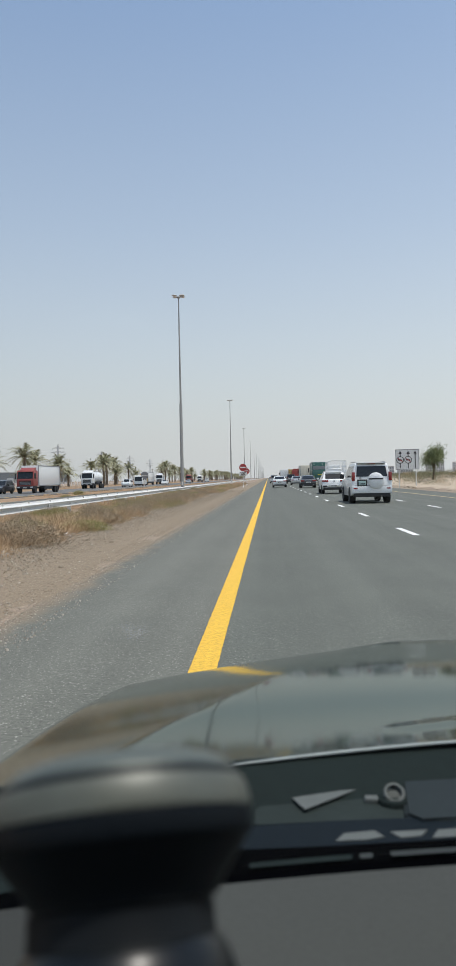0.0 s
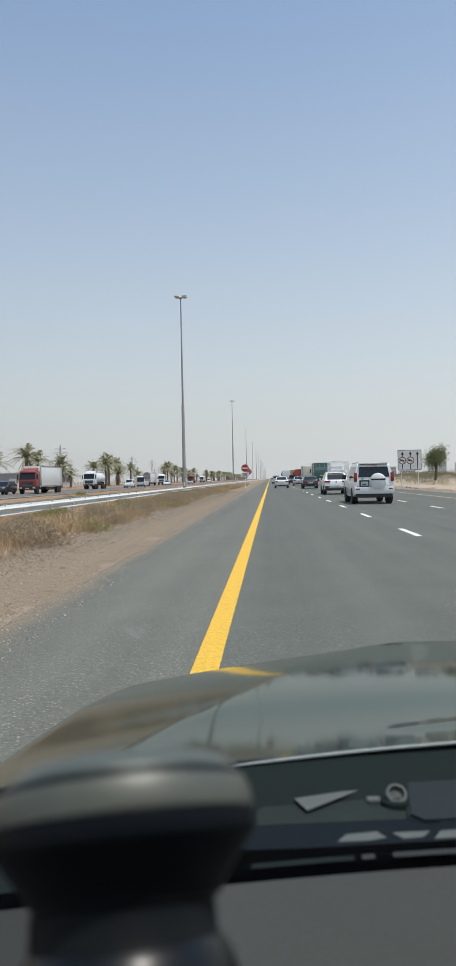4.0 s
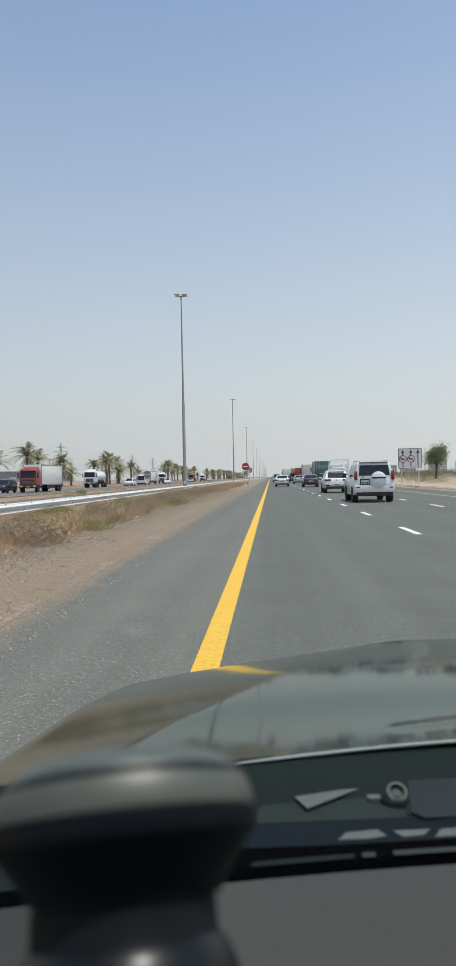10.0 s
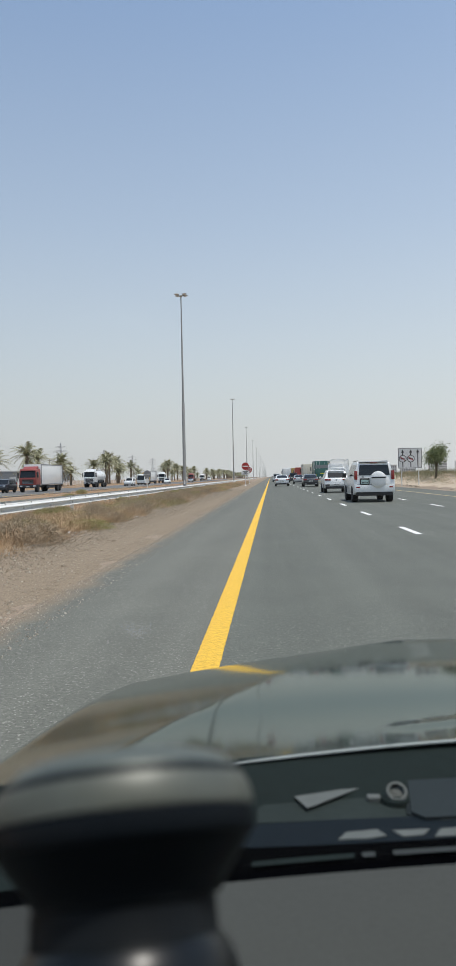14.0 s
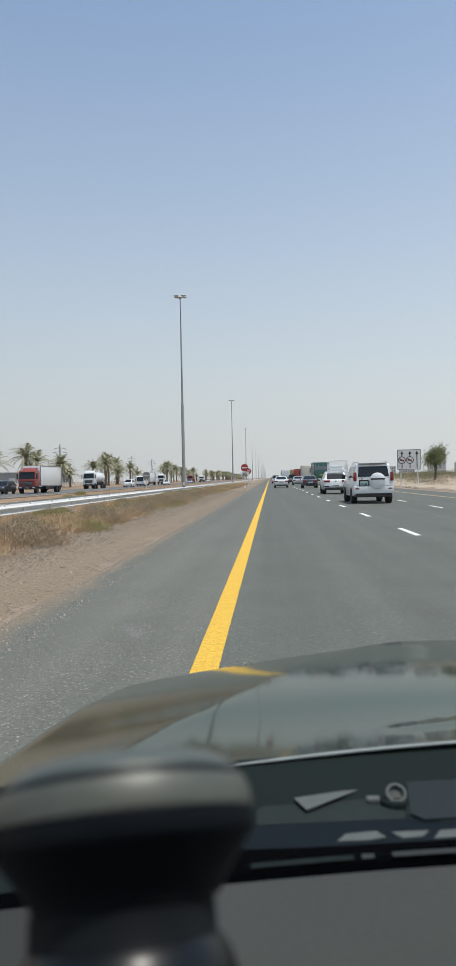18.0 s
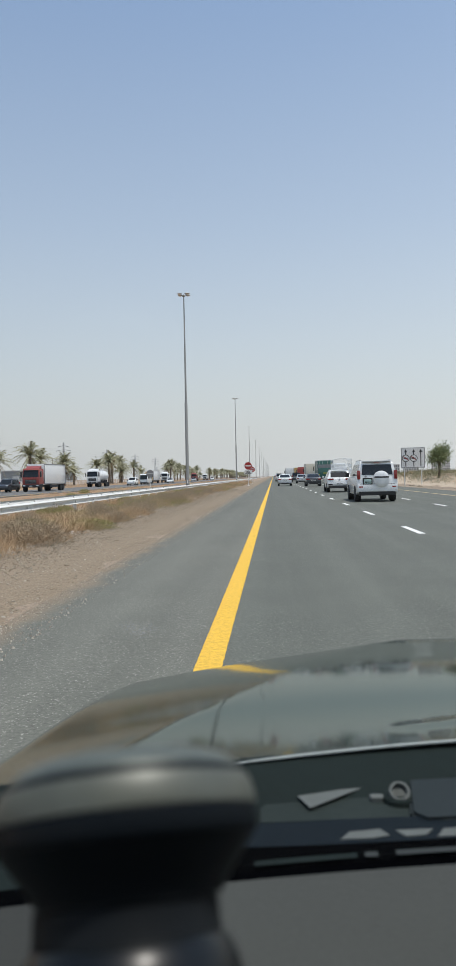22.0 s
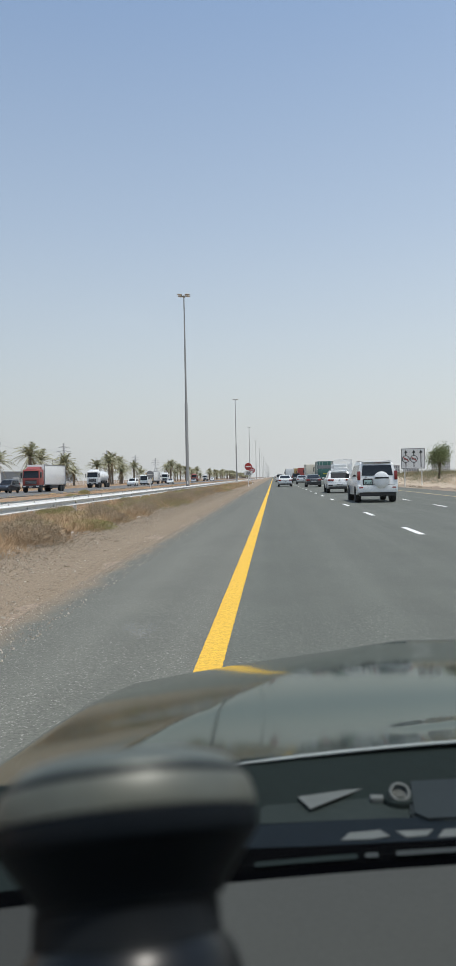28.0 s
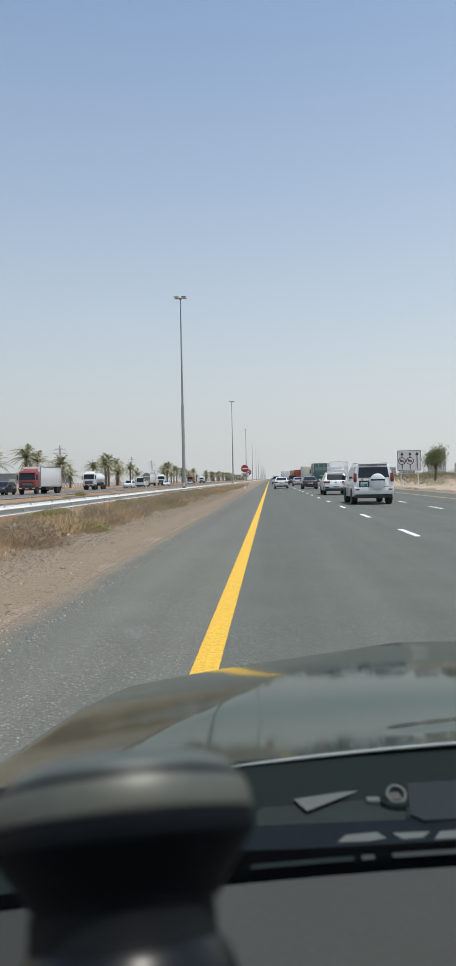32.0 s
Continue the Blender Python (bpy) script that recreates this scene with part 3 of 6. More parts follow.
# ---------------------------------------------------------------- palms
def frond(rng, bm_v, bm_f, length, lift, turn, base, droop):
    """One feather leaf: a bent rib with two rows of narrow leaflets."""
    n = 13
    pts = []
    for i in range(n + 1):
        s = i / n
        r = length * (s * math.cos(lift) * (1 - 0.12 * s))
        h = length * (s * math.sin(lift) - droop * s * s)
        pts.append(Vector((r * math.cos(turn), r * math.sin(turn), h)) + base)
    side = Vector((-math.sin(turn), math.cos(turn), 0))
    for i in range(1, n + 1):
        p, d = pts[i], (pts[i] - pts[i - 1]).normalized()
        q = pts[i - 1]
        k = len(bm_v)
        w = 0.035 * (1 - 0.6 * i / n)
        bm_v += [q - side * w, q + side * w, p]
        bm_f.append((k, k + 1, k + 2))
        leaf = 0.40 * (0.45 + 1.1 * math.sin(math.pi * min(1, 0.15 + 0.8 * i / n))) * length / 3.2
        for s in (-1, 1):
            for half in (0, 0.5):
                o = q.lerp(p, half)
                tip = o + (side * s * 0.72 + d * 0.7 + Vector((0, 0, -0.28 + rng.uniform(-0.2, 0.15)))).normalized() * leaf * rng.uniform(0.8, 1.1)
                k = len(bm_v)
                bm_v += [o - d * 0.045, o + d * 0.045, tip]
                bm_f.append((k, k + 1, k + 2))


def palm(seed, height):
    rng = random.Random(seed)
    tree = tagged(empty("date_palm"), "date palm with drooping grey-green fronds on sandy ground", "palm tree", "row of date palms")
    rings, k = [], 12
    bm = bmesh.new()
    steps = int(height / 0.22)
    for i in range(steps + 1):
        z = height * i / steps
        r = (0.24 + 0.10 * max(0, 1 - z / 0.7)) * (1.0 + (0.13 if i % 2 else -0.05)) + 0.05 * (z / height) ** 3
        off = 0.10 * math.sin(z * 0.5 + seed)
        rings.append([bm.verts.new((off + r * math.cos(2 * math.pi * a / k), r * math.sin(2 * math.pi * a / k), z)) for a in range(k)])
    for a, b in zip(rings, rings[1:]):
        for i in range(k):
            bm.faces.new((a[i], a[(i + 1) % k], b[(i + 1) % k], b[i]))
    bm.faces.new(rings[-1])
    part("trunk", bm, M_TRUNK, tree, "rough brown palm trunk")
    top = Vector((0.10 * math.sin(height * 0.5 + seed), 0, height - 0.1))
    v, f = [], []
    for i in range(38):
        t = i / 38
        lift = radians(80 - 84 * t + rng.uniform(-9, 9))
        frond(rng, v, f, rng.uniform(3.5, 4.6), lift, i * 2.399 + rng.uniform(-0.2, 0.2), top, rng.uniform(0.40, 0.62))
    raw("crown", v, f, M_FROND, tree)
    v, f = [], []
    for i in range(7):
        frond(rng, v, f, rng.uniform(1.8, 2.5), radians(rng.uniform(-38, -15)), i * 2.399, top - Vector((0, 0, 0.3)), rng.uniform(0.45, 0.7))
    raw("dry_skirt", v, f, M_FROND_DRY, tree, "dead brown fronds under the crown")
    return tree


rng = random.Random(11)
kinds = [palm(i, h) for i, h in enumerate((4.9, 5.8, 3.4, 5.2))]
spots = []
y = 132.0
while y < 1500:
    if not (285 < y < 330 or 520 < y < 560):
        spots.append((-49.5 + rng.uniform(-4, 2.0), y))
    y += rng.uniform(7.0, 12.5) if y < 420 else rng.uniform(8, 17)
for i, (x, y) in enumerate(spots):
    m = pose(x, y, ground_z(x, y) - 0.12, 0, 0, rng.uniform(0, 360))
    m = m @ Matrix.Scale(rng.uniform(1.0, 1.36), 4)
    if i < 4:
        kinds[i].matrix_basis = m
    else:
        o = copy_thing(kinds[rng.randrange(4)], pose(0, 0, 0))
        o.matrix_basis = m

# ---------------------------------------------------------------- the car that carries the phone
CAR_MID = 0.47


BONNET_Y = np.arange(0.50, 2.26, 0.006)


def falling(start, stations, slopes):
    """Heights along the bonnet from its downward slopes in degrees; start is the height at y = 0.70."""
    s = np.interp(BONNET_Y, stations, slopes)
    s = np.convolve(np.pad(s, 6, "edge"), np.ones(13) / 13, "valid")
    h = -np.cumsum(np.tan(np.radians(s))) * 0.006
    return h + start - np.interp(0.70, BONNET_Y, h)


MIDDLE = falling(0.9818, (0.60, 0.70, 0.80, 0.90, 1.05, 1.2, 1.35, 1.55, 1.75, 1.92, 2.04, 2.12, 2.18, 2.26),
                 (7.76, 12.55, 10.17, 8.41, 4.67, 6.6, 7.66, 9.11, 8.83, 6.7, 27.8, 53.3, 80.0, 86))
SHOULDER = falling(1.0242, (0.50, 0.7, 0.9, 1.1, 1.3, 1.5, 1.7, 1.9, 2.05, 2.12, 2.18, 2.26),
                   (12.04, 10.78, 11.78, 7.65, 8.6, 10.6, 11.51, 12.93, 35.0, 36.2, 79.5, 86.0))


def bonnet_z(x, y):
    """The raised middle and the lower shoulders meet in a soft crease."""
    if x > CAR_MID:
        x = 2 * CAR_MID - x
    p = float(np.interp(y, BONNET_Y, MIDDLE))
    p += 0.0295 * (1 - min(1, (CAR_MID - x) / 0.6055) ** 2)
    k = min(1.0, max(0.0, (x - 0.12) / 0.05))
    p += 0.0013 * k * k * (3 - 2 * k) * math.exp(-(((y - 0.884) - 0.35 * (x - 0.18)) / 0.02) ** 2)
    d = 0.05 - x
    s = float(np.interp(y, BONNET_Y, SHOULDER)) - 0.1478 * d - 0.0839 * d * abs(d) - 5.67 * max(0, -0.36 - x) ** 2
    s += (y - 1.2) * (0.0216 * d + 0.0100 * d * abs(d))
    h = min(1, max(0, 0.5 + 0.5 * (p - s) / 0.0016))
    return p * (1 - h) + s * h - 0.0016 * h * (1 - h)


def build_own_car():
    car = tagged(empty("own_car"), "dark grey-green car whose bonnet and dashboard are seen from inside", "car")
    xs = list(np.arange(-0.58, 1.53, 0.010))
    ys = list(np.arange(0.70, 2.24, 0.010))

    bm = bmesh.new()
    grid = []
    for j, y in enumerate(ys):
        row = []
        for x in xs:
            r = max(0.58, 0.797 - 0.28 * (x - CAR_MID) ** 2)
            yy = r + (y - ys[0]) * (ys[-1] - r) / (ys[-1] - ys[0])
            row.append(bm.verts.new((x, yy, bonnet_z(x, yy))))
        grid.append(row)
    for a, b in zip(grid, grid[1:]):
        for i in range(len(xs) - 1):
            bm.faces.new((a[i], a[i + 1], b[i + 1], b[i]))
    bonnet = part("bonnet", bm, M_BONNET, car, "glossy dark grey-green bonnet with a raised middle", True)
    # rolled rear edge of the bonnet, its highlight painted as a pale colour
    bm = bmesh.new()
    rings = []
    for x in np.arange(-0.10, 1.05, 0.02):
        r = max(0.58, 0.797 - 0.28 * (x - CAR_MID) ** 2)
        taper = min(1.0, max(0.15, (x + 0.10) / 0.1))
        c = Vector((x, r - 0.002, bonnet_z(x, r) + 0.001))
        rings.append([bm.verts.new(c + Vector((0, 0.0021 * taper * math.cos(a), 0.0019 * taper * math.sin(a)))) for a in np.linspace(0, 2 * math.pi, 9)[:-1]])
    for a, b in zip(rings, rings[1:]):
        for i in range(8):
            bm.faces.new((a[i], a[(i + 1) % 8], b[(i + 1) % 8], b[i]))
    part("bonnet_edge", bm, M_EDGE_GLINT, bonnet, "rolled rear edge with its highlight painted pale", True)

    # cowl between bonnet and windscreen
    bm = bmesh.new()
    rows = []
    for d, zz in ((0.80, 0.985), (0.765, 0.983), (0.735, 0.974), (0.71, 0.9665), (0.64, 0.9655), (0.60, 0.964), (0.55, 0.955), (0.52, 0.94)):
        rows.append([bm.verts.new((x, d - 0.24 * (x - CAR_MID) ** 2 * (0.4 + 0.6 * (d - 0.52) / 0.28), zz)) for x in np.linspace(-0.42, 1.36, 60)])
    for a, b in zip(rows, rows[1:]):
        for i in range(59):
            bm.faces.new((a[i], a[i + 1], b[i + 1], b[i]))
    cowl = part("cowl", bm, M_COWL, car, "dull grey-green plastic cowl below the windscreen", True)

    def leaf(name, outline, z, thick, material, label, parent, bevel=0.002):
        """A flat piece with a soft edge, lying at height z."""
        bm = bmesh.new()
        top = [bm.verts.new((x, y, z)) for x, y in outline]
        low = [bm.verts.new((x, y, z - thick)) for x, y in outline]
        n = len(outline)
        bm.faces.new(top)
        bm.faces.new(low[::-1])
        for i in range(n):
            bm.faces.new((top[i], top[(i + 1) % n], low[(i + 1) % n], low[i]))
        if bevel:
            bmesh.ops.bevel(bm, geom=bm.edges[:], offset=bevel, segments=2, affect="EDGES")
        return part(name, bm, material, parent, label)

    leaf("cowl_panel", [(-0.018, 0.6641), (-0.008, 0.681), (0.0118, 0.6929), (0.0897, 0.7129), (0.2011, 0.7341), (0.5, 0.78), (0.5, 0.69), (0.1787, 0.6545), (0.059, 0.6436), (-0.0191, 0.6334)], 0.9685, 0.003, M_COWL_LIGHT, "lighter grey cowl panel", cowl, 0.001)
    leaf("screen_foot", [(-0.0321, 0.6258), (0.0583, 0.6361), (0.166, 0.6467), (0.5, 0.68), (0.5, 0.64), (0.1547, 0.6041), (0.0539, 0.5924), (-0.0328, 0.5831)], 0.972, 0.005, M_NAVY, "dark glossy foot of the windscreen", cowl)
    # added near-black sheet that stands for the dark gap along the glass
    leaf("dark_gap_sheet", [(-0.04, 0.5801), (0.0536, 0.5894), (0.1644, 0.6033), (0.5, 0.64), (0.5, 0.605), (0.1551, 0.5703), (0.0506, 0.5594), (-0.038, 0.5464)], 0.974, 0.004, M_DASH_BLACK, "added black sheet standing for the dark gap", cowl, 0.001)
    # added pale leaves: bright light on the cowl is put into their colour
    leaf("reflection_leaf", [(0.0161, 0.6799), (0.0838, 0.7035), (0.0269, 0.6559)], 0.9725, 0.0008, M_COWL_PALE, "added pale triangle standing for a reflection", cowl, 0)
    for outline in ([(0.0491, 0.5988), (0.0568, 0.6113), (0.083, 0.6171), (0.0896, 0.6066), (0.0748, 0.6012)], [(0.0955, 0.6151), (0.1272, 0.6188), (0.1199, 0.6081), (0.1028, 0.6047)],
                    [(0.1282, 0.6051), (0.1359, 0.6189), (0.1596, 0.6225), (0.1559, 0.6087)]):
        leaf("lit_gap_leaf", outline, 0.9728, 0.0008, M_COWL_PALE, "added pale leaf standing for a lit gap", cowl, 0)

    # wiper pivot and arm
    piv = Vector((0.1098, 0.6809, 0.9770))
    wiper = part("wiper_pivot", lathe([(0.016, -0.012), (0.0158, -0.006), (0.0145, -0.004), (0.0105, -0.003)], 28, centre=piv), M_COWL, car, "round wiper pivot", True)
    ring = lathe([(0.0098, -0.004), (0.0098, -0.001), (0.0088, 0.0002), (0.0072, 0.0002), (0.0064, -0.001), (0.0060, -0.004)], 28)
    ring.transform(Matrix.Translation(piv + Vector((0, -0.004, 0.002))) @ Matrix.Rotation(radians(40), 4, "X"))
    part("pivot_ring", ring, M_COWL_PALE, wiper, "worn metal ring", True)
    leaf("wiper_arm", [(0.1246, 0.7263), (0.55, 0.782), (0.55, 0.70), (0.1751, 0.6415), (0.1258, 0.6317), (0.1138, 0.6453)], 0.9745, 0.006, M_COWL_ARM, "grey wiper arm", wiper, 0.0029)
    part("wiper_clip", box(piv.x - 0.027, piv.x - 0.014, piv.y - 0.004, piv.y + 0.005, piv.z - 0.012, piv.z - 0.004, 0.002), M_COWL_PALE, wiper)

    # dashboard: grey top with a black front edge and the defroster slot
    dash = None
    # the left end, below x = -0.096, gets a darker grey
    for x0, x1, n, look_mat, words in ((-0.094, 1.36, 34, M_DASH, "soft-touch grey dashboard top"), (-0.42, -0.096, 9, M_DASH_END, "darker grey left end of the dashboard")):
        bm = bmesh.new()
        rows = []
        for d, zz in ((0.546, 0.986), (0.541, 0.997), (0.532, 1.001), (0.45, 1.003), (0.34, 1.000), (0.24, 0.985), (0.16, 0.94), (0.14, 0.80)):
            rows.append([bm.verts.new((x, d - 0.20 * (x - CAR_MID) ** 2, zz)) for x in np.linspace(x0, x1, n)])
        for a, b in zip(rows, rows[1:]):
            for i in range(n - 1):
                bm.faces.new((a[i], a[i + 1], b[i + 1], b[i]))
        top = part("dash_end" if dash else "dashboard", bm, look_mat, dash or car, words, True)
        dash = dash or top
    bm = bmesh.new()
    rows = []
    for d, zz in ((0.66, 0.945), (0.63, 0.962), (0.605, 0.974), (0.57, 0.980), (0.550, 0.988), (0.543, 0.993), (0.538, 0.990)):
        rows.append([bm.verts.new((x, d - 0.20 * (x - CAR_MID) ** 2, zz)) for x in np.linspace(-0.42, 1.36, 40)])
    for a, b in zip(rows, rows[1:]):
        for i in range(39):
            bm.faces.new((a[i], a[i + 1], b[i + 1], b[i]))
    part("dash_edge", bm, M_DASH_BLACK, dash, "edge under the windscreen, blackened to include shade", True)
    for first, end, look_mat, words in ((-0.020, 0.058, M_COWL, "narrow dark defroster strip"), (0.064, 0.074, M_SLOT, "small pale piece of the defroster strip"), (0.088, 0.46, M_SLOT, "pale defroster strip")):
        bm = bmesh.new()
        last = None
        for x0 in np.linspace(first, end, 14):
            y0 = 0.594 - 0.20 * (x0 - CAR_MID) ** 2
            row = [bm.verts.new((x0, y0 + k, 0.980)) for k in (-0.0035, 0.0035)]
            if last:
                bm.faces.new((last[0], last[1], row[1], row[0]))
            last = row
        part("defroster_slot", bm, look_mat, dash, words)

    # body round the cabin
    shell = bmesh.new()
    for s in (-1, 1):
        x = CAR_MID + s * 0.97
        box(min(x, x + s * 0.06), max(x, x + s * 0.06), -2.4, 0.62, 0.32, 0.93, 0.02, shell)
    box(CAR_MID - 0.97, CAR_MID + 0.97, -2.5, -2.35, 0.35, 1.05, 0.03, shell)
    part("body_side", shell, M_BONNET, car)
    part("floor_pan", box(CAR_MID - 0.9, CAR_MID + 0.9, -2.35, 2.0, 0.25, 0.32), M_CHASSIS, car)
    part("bumper", box(CAR_MID - 0.95, CAR_MID + 0.95, 2.04, 2.26, 0.28, 0.60, 0.05), M_BONNET, car)
    for s in (-1, 1):
        x = CAR_MID + s * 1.02
        part("front_wing", box(min(x, x - s * 0.05), max(x, x - s * 0.05), 0.6, 2.15, 0.33, 0.60, 0.02), M_BONNET, car)
    part("roof", box(CAR_MID - 0.72, CAR_MID + 0.72, -2.1, -0.02, 1.60, 1.66, 0.03), M_BONNET, car)
    part("roof_lining", box(CAR_MID - 0.70, CAR_MID + 0.70, -2.05, -0.03, 1.565, 1.59), M_CABIN, car)
    for s in (-1, 1):
        x = CAR_MID + s * 0.9
        part("windscreen_pillar", tube((x, 0.46, 0.93), (CAR_MID + s * 0.70, -0.05, 1.62), 0.035, 0.03), M_BONNET, car)
        part("rear_pillar", tube((x, -2.3, 0.93), (CAR_MID + s * 0.70, -2.0, 1.62), 0.07, 0.05), M_BONNET, car)
        part("middle_pillar", tube((x, -1.0, 0.93), (CAR_MID + s * 0.72, -1.0, 1.62), 0.05, 0.04), M_BONNET, car)
        for d in (1.35, -1.7):
            w = part("wheel", lathe([(0.2, -0.11), (0.33, -0.11), (0.35, -0.06), (0.35, 0.06), (0.33, 0.11), (0.2, 0.11)], 32, "X", centre=(CAR_MID + s * 0.84, d, 0.35)), M_TYRE, car, smooth=True)
            part("rim", lathe([(0.02, -0.05), (0.2, -0.09), (0.21, 0.09), (0.02, 0.05)], 24, "X", centre=(CAR_MID + s * 0.84, d, 0.35)), M_RIM, w, smooth=True)
    # curved windscreen: thin clear glass
    bm = bmesh.new()
    rows = []
    for k in range(7):
        t = k / 6
        rows.append([bm.verts.new((CAR_MID + u * (0.88 - 0.19 * t), 0.575 - 0.60 * t - 0.16 * u * u * (1 - 0.4 * t), 0.962 + 0.645 * t + 0.03 * math.sin(math.pi * t))) for u in np.linspace(-1, 1, 25)])
    for a, b in zip(rows, rows[1:]):
        for i in range(24):
            bm.faces.new((a[i], a[i + 1], b[i + 1], b[i]))
    screen = part("windscreen", bm, M_SCREEN, car, "clear windscreen", True)
    screen.visible_shadow = False
    bm = bmesh.new()
    ring = [bm.verts.new((-0.0536 + 0.0055 * math.cos(a) * (1 + 0.3 * math.sin(3 * a)), 0.283 - 0.0028 * math.sin(a), 1.2115 + 0.0032 * math.sin(a))) for a in np.linspace(0, 2 * math.pi, 19)[:-1]]
    bm.faces.new(ring)
    smudge = part("smudge", bm, M_SMUDGE, screen, "faint pale smudge on the glass")
    smudge.visible_shadow = False
    for s in (-1, 1):
        for y0, y1 in ((-0.92, 0.32), (-2.2, -1.08)):
            xb, xt = CAR_MID + s * 0.94, CAR_MID + s * 0.73
            g = part("side_glass", plate([(xb, y0, 0.94), (xb, y1, 0.94), (xt, min(y1, 0.0) - 0.05, 1.60), (xt, y0 + 0.05, 1.60)][::s], 0.004), M_SCREEN, car, "clear side window")
            g.visible_shadow = False
    rear = part("rear_screen", plate([(CAR_MID - 0.86, -2.36, 1.04), (CAR_MID + 0.86, -2.36, 1.04), (CAR_MID + 0.70, -2.06, 1.60), (CAR_MID - 0.70, -2.06, 1.60)], 0.004), M_SCREEN, car, "clear rear window")
    rear.visible_shadow = False
    for s in (-1, 1):
        seat = bmesh.new()
        box(CAR_MID + s * 0.36 - 0.25, CAR_MID + s * 0.36 + 0.25, -1.15, -0.6, 0.5, 0.68, 0.05, seat)
        box(CAR_MID + s * 0.36 - 0.24, CAR_MID + s * 0.36 + 0.24, -1.3, -1.15, 0.55, 1.3, 0.05, seat)
        part("seat", seat, M_CABIN, car, "grey front seat", True)
    return car


build_own_car()


def build_knob():
    """The round phone mount on the dashboard."""
    place = pose(-0.0413, 0.196, 1.1777, -27.9, -7.5, 0)
    knob = tagged(empty("phone_mount", place), "round black phone mount with a dull metal cap", "phone mount")
    part("cap", lathe([(0.001, 0.0160), (0.010, 0.0158), (0.018, 0.0154), (0.0245, 0.0146), (0.0285, 0.0133), (0.0310, 0.0114), (0.0322, 0.0097), (0.0323, 0.0092)], 96), M_KNOB_TOP, knob, "dull domed metal cap", True)
    # dark ring added in place of the hidden groove, its shade as colour
    part("groove_ring", lathe([(0.0310, 0.0094), (0.0322, 0.0097), (0.0329, 0.0091), (0.0334, 0.0082), (0.0334, 0.0078), (0.030, 0.0077)], 96), M_KNOB_NAVY, knob, "added dark ring standing for the shaded groove", True)
    part("cap_rim", lathe([(0.0300, 0.0078), (0.0335, 0.0078), (0.0341, 0.0066), (0.0347, 0.0048), (0.0350, 0.0026), (0.0352, 0.0009), (0.0351, 0.0002), (0.029, 0.0)], 96), M_KNOB_RIM, knob, "polished dark metal rim", True)
    part("collar", lathe([(0.029, 0.0), (0.0347, -0.0001), (0.0351, -0.0006), (0.0351, -0.0046), (0.0345, -0.0058), (0.030, -0.0060)], 96), M_KNOB_NAVY, knob, "dark navy collar", True)
    part("cup", lathe([(0.029, -0.0059), (0.0340, -0.0060), (0.0318, -0.0090), (0.0292, -0.0122), (0.0268, -0.0150), (0.0254, -0.0170), (0.0246, -0.0186), (0.0243, -0.0194), (0.02, -0.0196)], 96), M_KNOB_BLACK, knob, "black tapered cup", True)
    part("neck", lathe([(0.019, -0.0195), (0.0238, -0.0197), (0.0239, -0.0274), (0.0241, -0.0279), (0.019, -0.0281)], 60, centre=(-0.0011, 0, 0)), M_KNOB_BLACK, knob, "dark neck", True)
    part("foot", lathe([(0.019, -0.0280), (0.0242, -0.0281), (0.0250, -0.0290), (0.0264, -0.0312), (0.0278, -0.0346), (0.0288, -0.041), (0.0290, -0.052), (0.025, -0.060), (0.01, -0.062)], 60, centre=(-0.0008, 0, 0)), M_KNOB_GLOSS, knob, "glossy black foot", True)
    stand = lathe([(0.012, 1.13), (0.016, 1.12), (0.016, 1.00), (0.03, 0.965), (0.034, 0.945), (0.034, 0.90), (0.01, 0.90)], 40, centre=(-0.044, 0.172, 0))
    stand.transform(place.inverted())
    part("stand", stand, M_KNOB_GLOSS, knob, "", True)
    return knob


build_knob()

# ---------------------------------------------------------------- vehicles (each faces +y, its rear at y = 0)
def wheels(v, xs, ys, r, width, material=None):
    for y in ys:
        for s in (-1, 1):
            c = (s * xs, y, r)
            t = part("wheel", lathe([(r * 0.62, -width / 2), (r * 0.94, -width / 2), (r, -width * 0.3), (r, width * 0.3), (r * 0.94, width / 2), (r * 0.62, width / 2)], 26, "X", centre=c), M_TYRE, v, smooth=True)
            part("rim", lathe([(r * 0.08, -width * 0.3), (r * 0.3, -width * 0.25), (r * 0.6, -width * 0.46), (r * 0.63, width * 0.46), (r * 0.3, width * 0.25), (r * 0.08, width * 0.3)], 18, "X", centre=c), material or M_RIM, t, smooth=True)


def bars(v, x, y, z, w, h, n=4, facing=-1):
    """Unreadable characters as plain bars."""
    bm = bmesh.new()
    step = w / n
    for i in range(n):
        box(x - w / 2 + step * (i + 0.18), x - w / 2 + step * (i + 0.8), min(y, y + facing * 0.004), max(y, y + facing * 0.004), z - h / 2, z + h / 2, 0, bm)
    return part("plate_bars", bm, M_BLACK, v)


